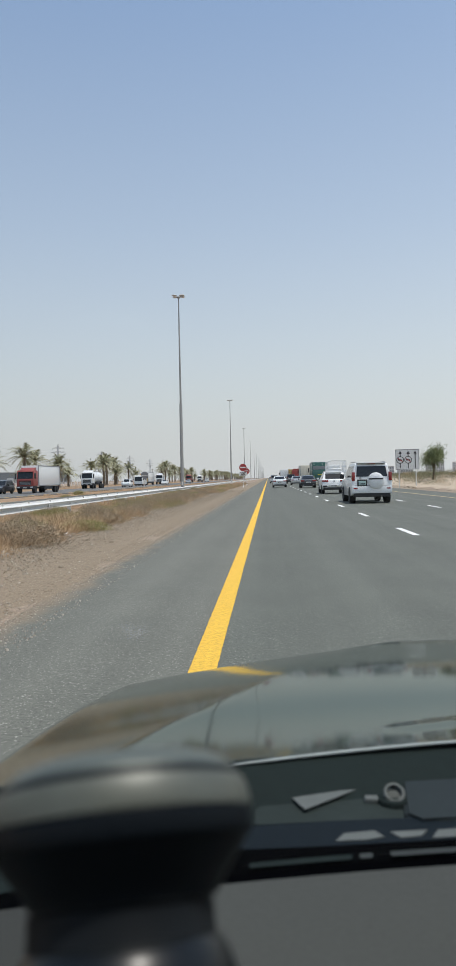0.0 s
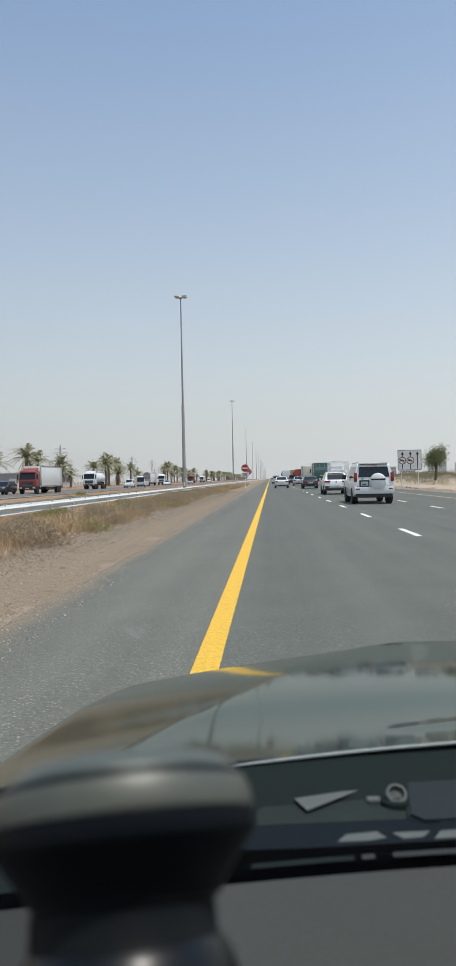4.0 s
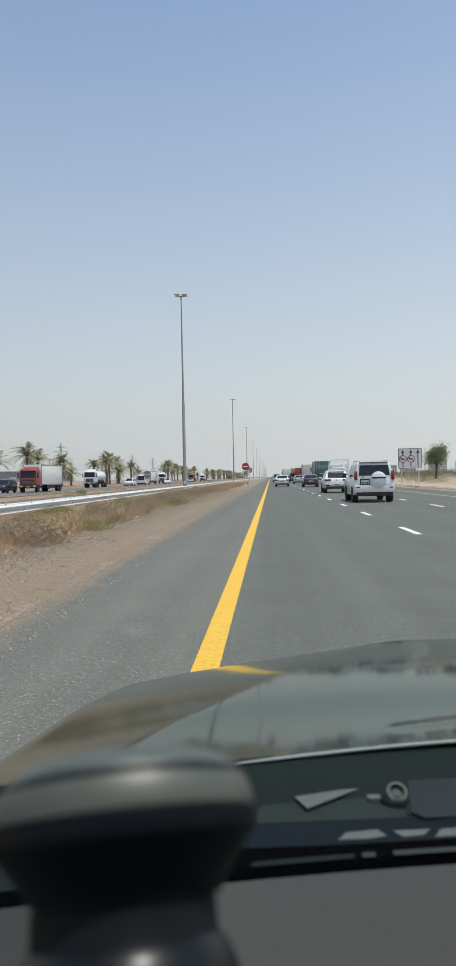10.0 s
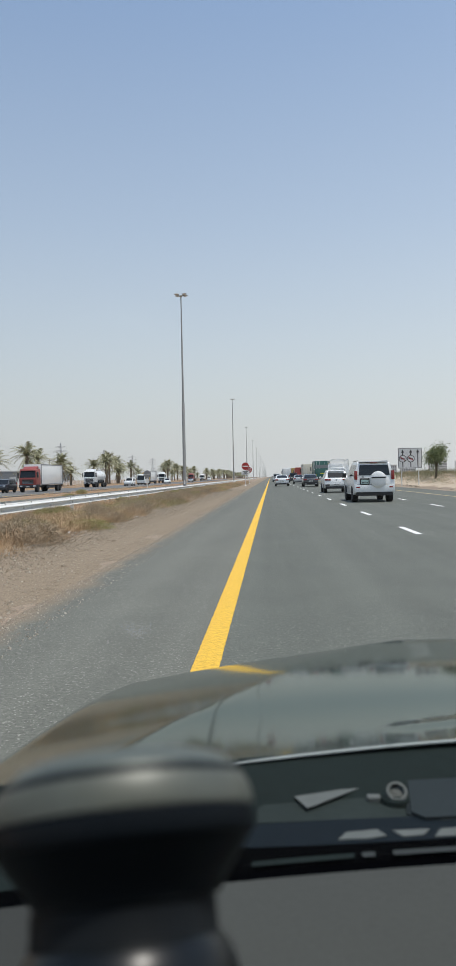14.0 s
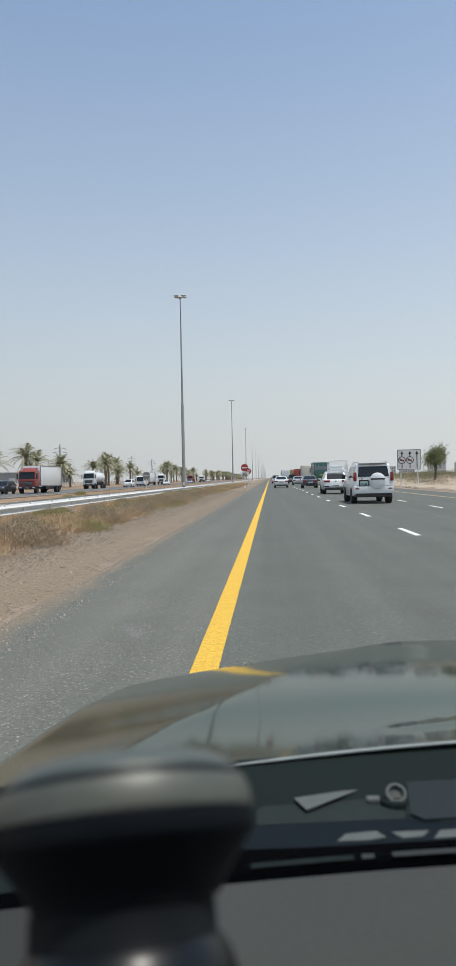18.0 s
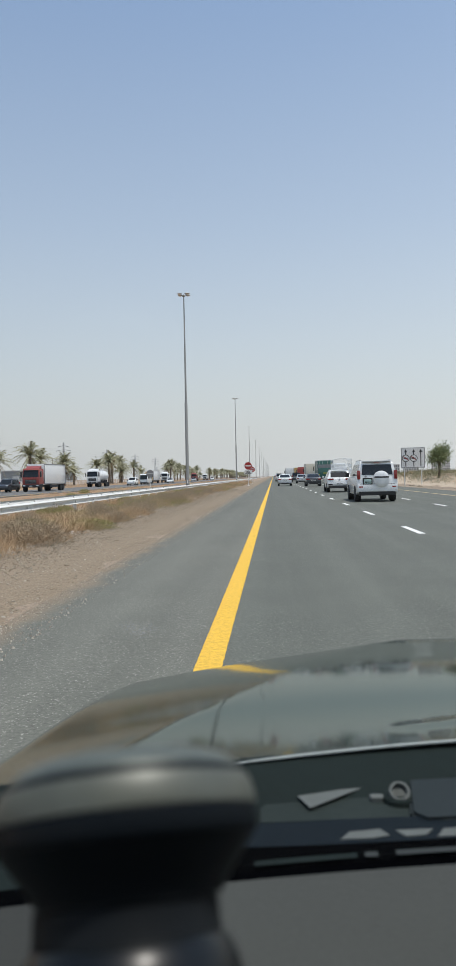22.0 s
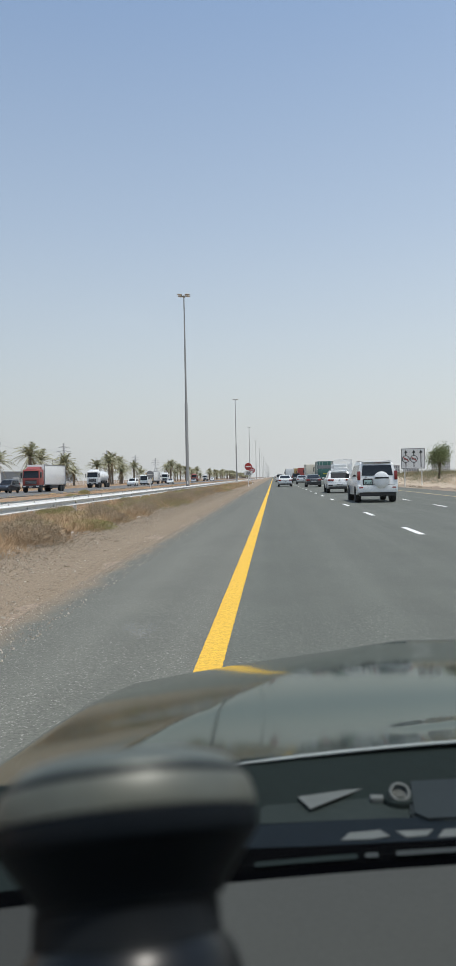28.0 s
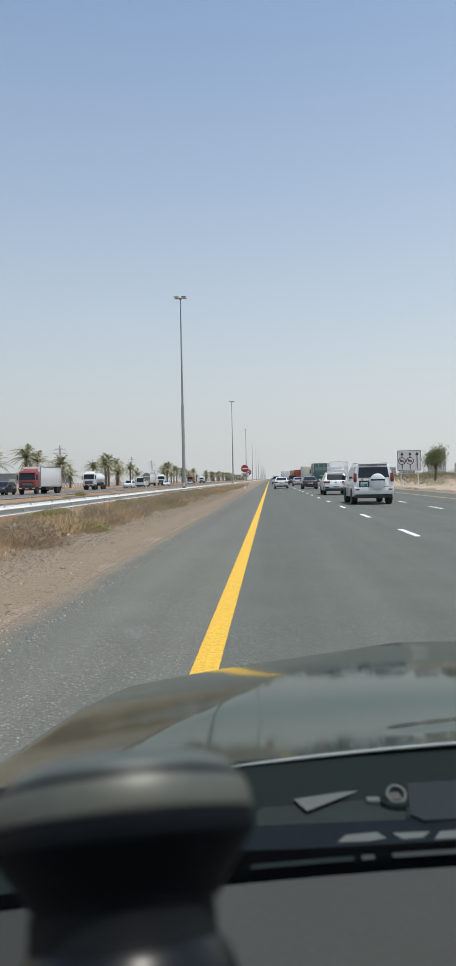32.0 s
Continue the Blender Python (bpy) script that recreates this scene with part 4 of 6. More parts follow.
def suv(body=None, spare=True, label="", plate_mat=None):
    """A boxy off-road estate."""
    body = body or M_CAR_WHITE
    v = tagged(empty("off_road_car"), label or "white off-road car with a covered spare wheel on its tailgate", "car")
    L, W, H = 4.78, 0.94, 1.88

    def low(y, z):
        return W * (1 - 0.05 * max(0, (z - 0.75)) - 0.10 * max(0, 0.6 - z)) - 0.05 * max(0, (y - 4.0) / 0.78) ** 2 - 0.02 * max(0, (0.3 - y) / 0.3) ** 2

    part("body", prism([(0.08, 0.42), (0.02, 0.60), (0.0, 0.80), (0.03, 1.12), (0.4, 1.14), (3.45, 1.14), (4.35, 1.06), (4.70, 0.95), (4.78, 0.7), (4.72, 0.42), (4.4, 0.34), (0.5, 0.34)], low, 0.035), body, v, "", True)

    def up(y, z):
        return W * (0.955 - 0.26 * max(0, z - 1.12))

    part("cabin", prism([(0.03, 1.10), (0.20, 1.78), (0.42, 1.86), (2.0, 1.88), (2.65, 1.80), (3.45, 1.13)], up, 0.03), body, v, "", True)
    e = 0.006
    part("rear_window", plate([(-0.70, 0.056 - e, 1.23), (0.70, 0.056 - e, 1.23), (0.64, 0.173 - e, 1.70), (-0.64, 0.173 - e, 1.70)], 0.006), M_GLASS_DARK, v, "dark tinted rear window")
    part("windscreen", plate([(0.72, 3.36, 1.22), (-0.72, 3.36, 1.22), (-0.64, 2.70, 1.78), (0.64, 2.70, 1.78)], 0.01), M_GLASS_DARK, v)
    for s in (-1, 1):
        for y0, y1, a, b in ((0.35, 1.15, 0.42, 1.15), (1.25, 2.12, 1.25, 2.12), (2.2, 3.2, 2.2, 2.62)):
            zb, zt = 1.2, 1.72
            xb, xt = s * (up(0, zb) + 0.004), s * (up(0, zt) + 0.004)
            part("side_window", plate([(xb, y0, zb), (xb, y1, zb), (xt, b, zt), (xt, a, zt)][::s], 0.005), M_GLASS_DARK, v)
        part("tail_light", box(s * 0.83 - 0.075, s * 0.83 + 0.07, -0.014, 0.26, 1.03, 1.44, 0.03), M_TAIL, v, "red tail light", True)
        mirror = bmesh.new()
        box(s * 1.06 - 0.10, s * 1.06 + 0.10, 2.85, 2.98, 1.13, 1.36, 0.035, mirror)
        part("door_mirror", mirror, M_BLACK, v, "black door mirror", True)
        part("roof_rail", box(s * 0.66 - 0.025, s * 0.66 + 0.025, 0.5, 2.5, 1.89, 1.925, 0.01), M_RIM, v)
        part("headlight", box(s * 0.70 - 0.16, s * 0.70 + 0.16, 4.60, 4.74, 0.86, 1.02, 0.03), M_HEADLIGHT, v, "", True)
        part("reflector", box(s * 0.74 - 0.09, s * 0.74 + 0.09, -0.045, -0.01, 0.66, 0.72, 0.008), M_TAIL, v)
    part("rear_bumper", box(-0.9, 0.9, -0.04, 0.2, 0.47, 0.80, 0.04), body, v, "", True)
    part("bumper_skirt", box(-0.82, 0.82, 0.0, 0.3, 0.30, 0.47, 0.03), M_BLACK, v)
    if spare:
        part("spare_cover", lathe([(0.02, -0.16), (0.18, -0.155), (0.30, -0.13), (0.365, -0.08), (0.375, 0.0), (0.36, 0.06)], 36, "Y", centre=(0.17, -0.02, 1.04)), body, v, "white hard cover of the spare wheel", True)
        part("cover_strip", box(-0.15, 0.49, -0.185, -0.15, 1.09, 1.16, 0.01), M_BLACK, v, "dark strip across the cover")
    part("tailgate_seam", box(-0.78, 0.78, -0.006, 0.02, 0.81, 0.822), M_SEAL, v)
    p = part("number_plate", box(-0.60, -0.27, -0.03, -0.01, 0.84, 1.03, 0.008), plate_mat or M_PLATE_GREEN, v, "pale plate with unreadable marks")
    bars(p, -0.435, -0.03, 0.90, 0.26, 0.07, 5)
    part("plate_frame", box(-0.66, -0.22, -0.022, 0.02, 0.79, 1.10, 0.01), M_BLACK, v)
    part("badge", lathe([(0.01, -0.012), (0.05, -0.01), (0.055, 0.02)], 18, "Y", centre=(-0.52, -0.005, 1.16)), M_RIM, v, "round chrome badge", True)
    part("spoiler", box(-0.66, 0.66, 0.09, 0.45, 1.83, 1.875, 0.015), body, v, "", True)
    part("brake_light", box(-0.16, 0.16, 0.10, 0.13, 1.79, 1.815), M_TAIL, v)
    wheels(v, 0.80, (0.95, 3.85), 0.385, 0.26)
    return v


def saloon(body, label):
    v = tagged(empty("saloon_car"), label, "car")
    W = 0.90

    def low(y, z):
        return W * (1 - 0.06 * max(0, z - 0.65) / 0.4 - 0.10 * max(0, 0.5 - z)) - 0.07 * max(0, (y - 4.0) / 0.8) ** 2 - 0.05 * max(0, (0.5 - y) / 0.5) ** 2

    part("body", prism([(0.06, 0.34), (0.0, 0.55), (0.02, 0.86), (0.10, 1.0), (0.75, 1.05), (1.2, 0.98), (3.2, 0.98), (4.1, 0.88), (4.65, 0.72), (4.75, 0.5), (4.68, 0.28), (0.4, 0.26)], low, 0.04), body, v, "", True)

    def up(y, z):
        return W * (0.90 - 0.42 * max(0, z - 0.98))

    part("cabin", prism([(0.60, 1.0), (1.35, 1.38), (1.9, 1.45), (2.4, 1.43), (3.45, 0.95)], up, 0.035), body, v, "", True)
    part("rear_window", plate([(-0.66, 0.70, 1.075), (0.66, 0.70, 1.075), (0.55, 1.30, 1.378), (-0.55, 1.30, 1.378)], 0.008), M_GLASS_DARK, v, "dark sloping rear window")
    part("windscreen", plate([(0.68, 3.32, 1.03), (-0.68, 3.32, 1.03), (-0.56, 2.5, 1.405), (0.56, 2.5, 1.405)], 0.008), M_GLASS_DARK, v)
    for s in (-1, 1):
        xb, xt = s * (up(0, 1.04) + 0.004), s * (up(0, 1.36) + 0.004)
        for y0, y1, a, b in ((0.95, 1.85, 1.45, 1.85), (1.93, 3.1, 1.93, 2.55)):
            part("side_window", plate([(xb, y0, 1.04), (xb, y1, 1.04), (xt, b, 1.36), (xt, a, 1.36)][::s], 0.005), M_GLASS_DARK, v)
        part("tail_light", box(s * 0.66 - 0.20, s * 0.66 + 0.20, -0.01, 0.14, 0.74, 0.90, 0.03), M_TAIL, v, "red tail light", True)
        part("headlight", box(s * 0.64 - 0.18, s * 0.64 + 0.18, 4.45, 4.66, 0.60, 0.74, 0.03), M_HEADLIGHT, v, "", True)
        part("door_mirror", box(s * 0.98 - 0.09, s * 0.98 + 0.09, 2.85, 2.97, 0.95, 1.08, 0.03), body, v, "", True)
        part("exhaust", box(s * 0.58 - 0.08, s * 0.58 + 0.08, -0.01, 0.1, 0.30, 0.36, 0.02), M_RIM, v, "", True)
    part("bumper_skirt", box(-0.78, 0.78, -0.004, 0.3, 0.24, 0.40, 0.03), M_BLACK, v)
    p = part("number_plate", box(-0.26, 0.26, -0.022, 0.0, 0.60, 0.71, 0.006), M_PLATE, v, "white plate with unreadable marks")
    bars(p, 0, -0.022, 0.655, 0.4, 0.06, 6)
    part("boot_trim", box(-0.42, 0.42, -0.012, 0.03, 0.80, 0.825, 0.005), M_RIM, v, "thin chrome strip")
    wheels(v, 0.78, (0.95, 3.75), 0.33, 0.22)
    return v


def crossover(label):
    """A rounded high hatchback with slim lights joined to its sloping tailgate."""
    v = tagged(empty("crossover_car"), label, "car")
    W = 0.91

    def low(y, z):
        return W * (1 - 0.07 * max(0, z - 0.8) - 0.12 * max(0, 0.55 - z)) - 0.07 * max(0, (y - 3.6) / 0.75) ** 2 - 0.06 * max(0, (0.55 - y) / 0.55) ** 2

    part("body", prism([(0.12, 0.40), (0.0, 0.58), (0.02, 0.80), (0.10, 1.02), (0.30, 1.08), (3.2, 1.04), (3.95, 0.95), (4.25, 0.80), (4.33, 0.55), (4.25, 0.34), (0.5, 0.32)], low, 0.045, segments=3), M_CAR_WHITE, v, "", True)

    def up(y, z):
        return W * (0.93 - 0.36 * max(0, z - 1.0))

    part("cabin", prism([(0.16, 1.02), (0.52, 1.50), (0.75, 1.60), (1.7, 1.63), (2.2, 1.57), (3.25, 1.03)], up, 0.04, segments=3), M_CAR_WHITE, v, "", True)
    part("rear_window", plate([(-0.62, 0.205, 1.10), (0.62, 0.205, 1.10), (0.60, 0.46, 1.44), (-0.60, 0.46, 1.44)], 0.012), M_GLASS_DARK, v, "wide dark rear window")
    part("rear_wiper", tube((0.02, 0.20, 1.11), (-0.36, 0.24, 1.16), 0.012, n=6), M_BLACK, v)
    part("windscreen", plate([(0.70, 3.16, 1.09), (-0.70, 3.16, 1.09), (-0.62, 2.28, 1.53), (0.62, 2.28, 1.53)], 0.012), M_GLASS_DARK, v)
    for s in (-1, 1):
        xb, xt = s * (up(0, 1.10) + 0.004), s * (up(0, 1.50) + 0.004)
        for y0, y1, a, b in ((0.55, 1.35, 0.78, 1.35), (1.42, 2.75, 1.42, 2.10)):
            part("side_window", plate([(xb, y0, 1.10), (xb, y1, 1.10), (xt, b, 1.50), (xt, a, 1.50)][::s], 0.005), M_GLASS_DARK, v)
        part("tail_light", box(s * 0.64 - 0.22, s * 0.64 + 0.22, 0.005, 0.20, 0.88, 1.01, 0.035), M_TAIL, v, "slim red tail light", True)
        part("lamp_pocket", box(s * 0.66 - 0.16, s * 0.66 + 0.16, -0.012, 0.1, 0.52, 0.62, 0.03), M_BLACK, v, "", True)
        part("exhaust", box(s * 0.52 - 0.11, s * 0.52 + 0.11, 0.0, 0.12, 0.37, 0.42, 0.015), M_RIM, v, "", True)
        part("roof_rail", box(s * 0.60 - 0.02, s * 0.60 + 0.02, 0.75, 2.2, 1.63, 1.665, 0.012), M_RIM, v)
        part("door_mirror", box(s * 0.99 - 0.09, s * 0.99 + 0.09, 2.55, 2.68, 1.02, 1.18, 0.04), M_CAR_WHITE, v, "", True)
        part("headlight", box(s * 0.62 - 0.18, s * 0.62 + 0.18, 4.1, 4.24, 0.72, 0.84, 0.03), M_HEADLIGHT, v, "", True)
    part("bumper_skirt", box(-0.78, 0.78, -0.012, 0.3, 0.30, 0.48, 0.04), M_BLACK, v, "black lower bumper", True)
    part("spoiler", box(-0.58, 0.58, 0.42, 0.70, 1.53, 1.585, 0.02), M_CAR_WHITE, v, "", True)
    part("badge", lathe([(0.01, -0.01), (0.055, -0.008), (0.06, 0.03)], 18, "Y", centre=(0, 0.03, 0.93)), M_RIM, v, "round chrome badge", True)
    p = part("number_plate", box(-0.26, 0.26, -0.02, 0.02, 0.56, 0.67, 0.006), M_PLATE, v, "white plate with unreadable marks")
    bars(p, 0, -0.02, 0.615, 0.4, 0.06, 6)
    wheels(v, 0.77, (0.80, 3.40), 0.345, 0.23)
    return v


def truck_cab(v, y0, y1, w, z0, z1, colour):
    """A forward-control cab: tall screen under a visor, slatted grille, dark step bumper, mirrors on arms."""
    def up(y, z):
        return w * (1 - 0.05 * max(0, (z - z0) / (z1 - z0) - 0.4) - 0.03 * max(0, y - y1 + 0.25) / 0.25)
    k = z1 - z0
    part("cab", prism([(y0, z0), (y0, z1 - 0.08), (y0 + 0.3, z1), (y1 - 0.42, z1), (y1 - 0.30, z1 - 0.06 * k), (y1 - 0.05, z0 + 0.46 * k), (y1, z0 + 0.40 * k), (y1, z0)], up, 0.05), colour, v, "", True)
    part("windscreen", plate([(w * 0.90, y1 - 0.045, z0 + 0.47 * k), (-w * 0.90, y1 - 0.045, z0 + 0.47 * k), (-w * 0.85, y1 - 0.27, z1 - 0.12 * k), (w * 0.85, y1 - 0.27, z1 - 0.12 * k)], 0.02), M_GLASS_DARK, v)
    part("sun_visor", box(-w * 0.86, w * 0.86, y1 - 0.34, y1 - 0.10, z1 - 0.13 * k, z1 - 0.09 * k, 0.015), M_BLACK, v, "dark visor over the screen", True)
    for x in (-0.36, 0.30):
        part("wiper", tube((x * w, y1 - 0.01, z0 + 0.47 * k), ((x + 0.3) * w, y1 - 0.07, z0 + 0.58 * k), 0.012, n=5), M_BLACK, v)
    deflector = prism([(y0 + 0.15, z1 - 0.02), (y0 + 0.15, z1 + 0.36), (y0 + 0.35, z1 + 0.40), (y1 - 0.62, z1 + 0.02)], w * 0.80, 0.03)
    part("roof_deflector", deflector, colour, v, "", True)
    for s in (-1, 1):
        xb, xt = s * (w + 0.004), s * (up(0, z1 - 0.2 * k) + 0.004)
        part("side_window", plate([(xb, y1 - 1.1, z0 + 0.5 * k), (xb, y1 - 0.25, z0 + 0.5 * k), (xt, y1 - 0.42, z1 - 0.16 * k), (xt, y1 - 1.1, z1 - 0.16 * k)][::s], 0.006), M_GLASS_DARK, v)
        part("headlight", box(s * w * 0.76 - 0.19, s * w * 0.76 + 0.19, y1 + 0.02, y1 + 0.075, z0 - 0.22, z0 - 0.06, 0.02), M_HEADLIGHT, v, "", True)
        part("door_mirror", box(s * (w + 0.17) - 0.09, s * (w + 0.17) + 0.09, y1 - 0.20, y1 - 0.08, z0 + 0.46 * k, z0 + 0.80 * k, 0.03), M_BLACK, v, "", True)
        part("mirror_arm", tube((s * w * 0.96, y1 - 0.25, z0 + 0.78 * k), (s * (w + 0.17), y1 - 0.14, z0 + 0.78 * k), 0.018, n=6), M_BLACK, v)
        part("wheel_arch", box(s * w - 0.03, s * w + 0.03, y1 - 1.45, y1 - 0.30, z0 - 0.12, z0 + 0.06, 0.02), M_CHASSIS, v)
    part("grille", box(-w * 0.66, w * 0.66, y1 - 0.01, y1 + 0.02, z0 + 0.06 * k, z0 + 0.36 * k, 0.01), M_BLACK, v)
    for i in range(4):
        z = z0 + (0.09 + 0.075 * i) * k
        part("grille_slat", box(-w * 0.62, w * 0.62, y1 + 0.01, y1 + 0.04, z, z + 0.025 * k, 0.006), M_SIGN_BACK if i < 3 else colour, v)
    part("bumper", box(-w, w, y1 - 0.3, y1 + 0.06, z0 - 0.38, z0 + 0.01, 0.05), M_CHASSIS, v, "dark step bumper", True)
    p = part("number_plate", box(-0.24, 0.24, y1 + 0.06, y1 + 0.075, z0 - 0.26, z0 - 0.15), M_PLATE, v)
    bars(p, 0, y1 + 0.075, z0 - 0.205, 0.36, 0.05, 5, 1)


def box_truck(box_mat, cab_mat, label, length=7.0, w=1.23, top=3.75, name="box_truck", lift=None):
    """A lorry with a closed box, rear doors and lights."""
    v = tagged(empty(name), label, "truck")
    part("chassis", box(-0.42, 0.42, 0.2, length + 1.4, 0.62, 0.9, 0.02), M_CHASSIS, v)
    part("cargo_box", box(-w, w, 0, length, 1.02, top, 0.03), box_mat, v, "", True)
    for s in (-1, 1):
        d = part("rear_door", box(min(s * 0.02, s * (w - 0.06)), max(s * 0.02, s * (w - 0.06)), -0.03, 0.005, 1.08, top - 0.07, 0.008), box_mat, v, "", True)
        for k in (0.35, 0.75):
            part("lock_rod", tube((s * w * k, -0.05, 1.1), (s * w * k, -0.05, top - 0.12), 0.018, n=8), M_STEEL, d)
        for z in (1.35, 2.2, 3.1):
            part("hinge", box(s * w - 0.09, s * w + 0.01, -0.05, 0.02, z, z + 0.10, 0.006), M_STEEL, d)
        part("tail_light", box(s * (w - 0.30) - 0.2, s * (w - 0.30) + 0.2, -0.03, 0.05, 0.74, 0.88, 0.01), M_TAIL, v)
        part("reflector", box(s * (w - 0.36) - 0.3, s * (w - 0.36) + 0.3, -0.035, -0.028, 1.12, 1.3), M_AMBER, v)
        part("side_guard", box(s * (w - 0.06) - 0.02, s * (w - 0.06) + 0.02, length * 0.36, length * 0.75, 0.55, 0.95, 0.01), M_CHASSIS, v)
        part("top_rail", box(s * w - 0.03, s * w + 0.03, 0.0, length, top - 0.10, top + 0.015, 0.008), M_SIGN_BACK, v, "grey edge rail")
        part("bottom_rail", box(s * w - 0.03, s * w + 0.025, 0.0, length, 1.0, 1.14, 0.008), M_SIGN_BACK, v, "grey edge rail")
        for y in (0.06, length - 0.06):
            part("corner_post", box(s * w - 0.05, s * w + 0.022, y - 0.06, y + 0.06, 1.14, top - 0.10, 0.008), M_SIGN_BACK, v)
        part("mudguard", box(s * (w - 0.3) - 0.28, s * (w - 0.3) + 0.28, 0.55, 0.58, 0.35, 0.95), M_BLACK, v)
    if lift:
        part("tail_lift", box(-w + 0.12, w - 0.12, -0.10, -0.05, 1.06, 2.35, 0.02), lift, v, "closed tail lift", True)
        part("lift_frame", box(-w + 0.1, w - 0.1, -0.07, -0.035, 2.42, 2.95, 0.01), M_SIGN_BACK, v, "grey band above the lift")
        for k in (-0.55, 0.55):
            part("lift_ram", box(k * w - 0.06, k * w + 0.06, -0.15, -0.1, 0.9, 2.2, 0.02), lift, v)
        for x0, x1, z0 in ((-0.35, 0.62, 1.52), (-w + 0.05, -w + 0.34, 1.3), (w - 0.34, w - 0.05, 1.3), (w - 0.3, w - 0.08, 3.1)):
            part("reflector", box(x0, x1, -0.162, -0.155, z0, z0 + 0.12), M_STRIPE, v, "yellow reflective strip")
    part("underrun_bar", box(-w + 0.05, w - 0.05, 0.0, 0.1, 0.45, 0.58, 0.02), M_STEEL, v)
    p = part("number_plate", box(-0.28, 0.28, -0.03, -0.01, 0.62, 0.74), M_PLATE, v)
    bars(p, 0, -0.03, 0.68, 0.4, 0.06, 6)
    truck_cab(v, length + 0.15, length + 2.1, w - 0.03, 1.0, min(3.2, top - 0.1), cab_mat)
    wheels(v, w - 0.22, (1.2, 2.3, length + 1.3), 0.48, 0.42)
    return v


def cage_truck(label):
    """A small lorry with a white-painted pipe cage over its bed."""
    v = tagged(empty("cage_truck"), label, "truck")
    w, length, deck, top = 1.05, 4.6, 1.05, 3.15
    part("chassis", box(-0.4, 0.4, 0.1, 6.4, 0.55, 0.8, 0.02), M_CHASSIS, v)
    part("bed", box(-w, w, 0, length, deck - 0.16, deck, 0.015), M_CAR_WHITE, v)
    part("tailboard", box(-w, w, -0.04, 0.0, deck - 0.05, deck + 0.45, 0.012), M_CAR_WHITE, v, "dented white tailboard")
    for s in (-1, 1):
        part("sideboard", box(s * w - 0.025, s * w + 0.025, 0, length, deck - 0.02, deck + 0.45, 0.01), M_CAR_WHITE, v)
    cage = part("cage", tube((-w, 0, top), (w, 0, top), 0.028, n=6), M_CAR_WHITE, v, "white welded pipe cage")
    for y in (0, length / 3, 2 * length / 3, length):
        bm = bmesh.new()
        for s in (-1, 1):
            tube((s * w, y, deck), (s * w, y, top - 0.1), 0.028, n=6, bm=bm)
        for i in range(8):
            a, b = -1 + i / 4, -1 + (i + 1) / 4
            tube((a * w, y, top - 0.1 + 0.16 * (1 - a * a)), (b * w, y, top - 0.1 + 0.16 * (1 - b * b)), 0.024, n=6, bm=bm)
        part("hoop", bm, M_CAR_WHITE, cage)
    bm = bmesh.new()
    for s in (-1, 1):
        for z in (deck + 0.8, deck + 1.2, deck + 1.6, top - 0.1):
            tube((s * w, 0, z), (s * w, length, z), 0.018, n=5, bm=bm)
        for i in range(12):
            y = length * i / 12
            tube((s * w, y, deck + 0.5), (s * w, y + length / 12, top - 0.5), 0.014, n=5, bm=bm)
            tube((s * w, y + length / 12, deck + 0.5), (s * w, y, top - 0.5), 0.014, n=5, bm=bm)
    part("side_lattice", bm, M_CAR_WHITE, cage)
    bm = bmesh.new()
    for z in (deck + 0.9, deck + 1.4, top - 0.15):
        tube((-w, 0, z), (w, 0, z), 0.02, n=5, bm=bm)
    for i in range(7):
        x = -w + 2 * w * i / 7
        for a, b in ((deck + 0.5, deck + 0.95), (deck + 0.95, deck + 1.4), (deck + 1.4, top - 0.2)):
            tube((x, 0, a), (x + 2 * w / 7, 0, b), 0.014, n=5, bm=bm)
            tube((x + 2 * w / 7, 0, a), (x, 0, b), 0.014, n=5, bm=bm)
    part("rear_lattice", bm, M_CAR_WHITE, cage)
    for s in (-1, 1):
        part("tail_light", box(s * 0.72 - 0.2, s * 0.72 + 0.2, -0.03, 0.03, 0.70, 0.84, 0.01), M_TAIL, v)
    part("rear_bar", box(-w, w, -0.02, 0.06, 0.48, 0.62, 0.02), M_CAR_WHITE, v)
    p = part("number_plate", box(-0.26, 0.26, -0.05, -0.03, 0.68, 0.79), M_PLATE, v)
    bars(p, 0, -0.05, 0.735, 0.4, 0.06, 6)
    truck_cab(v, length + 0.1, length + 1.75, 1.0, 0.85, 2.3, M_CAR_WHITE)
    wheels(v, 0.84, (1.1, length + 1.0), 0.40, 0.34)
    return v


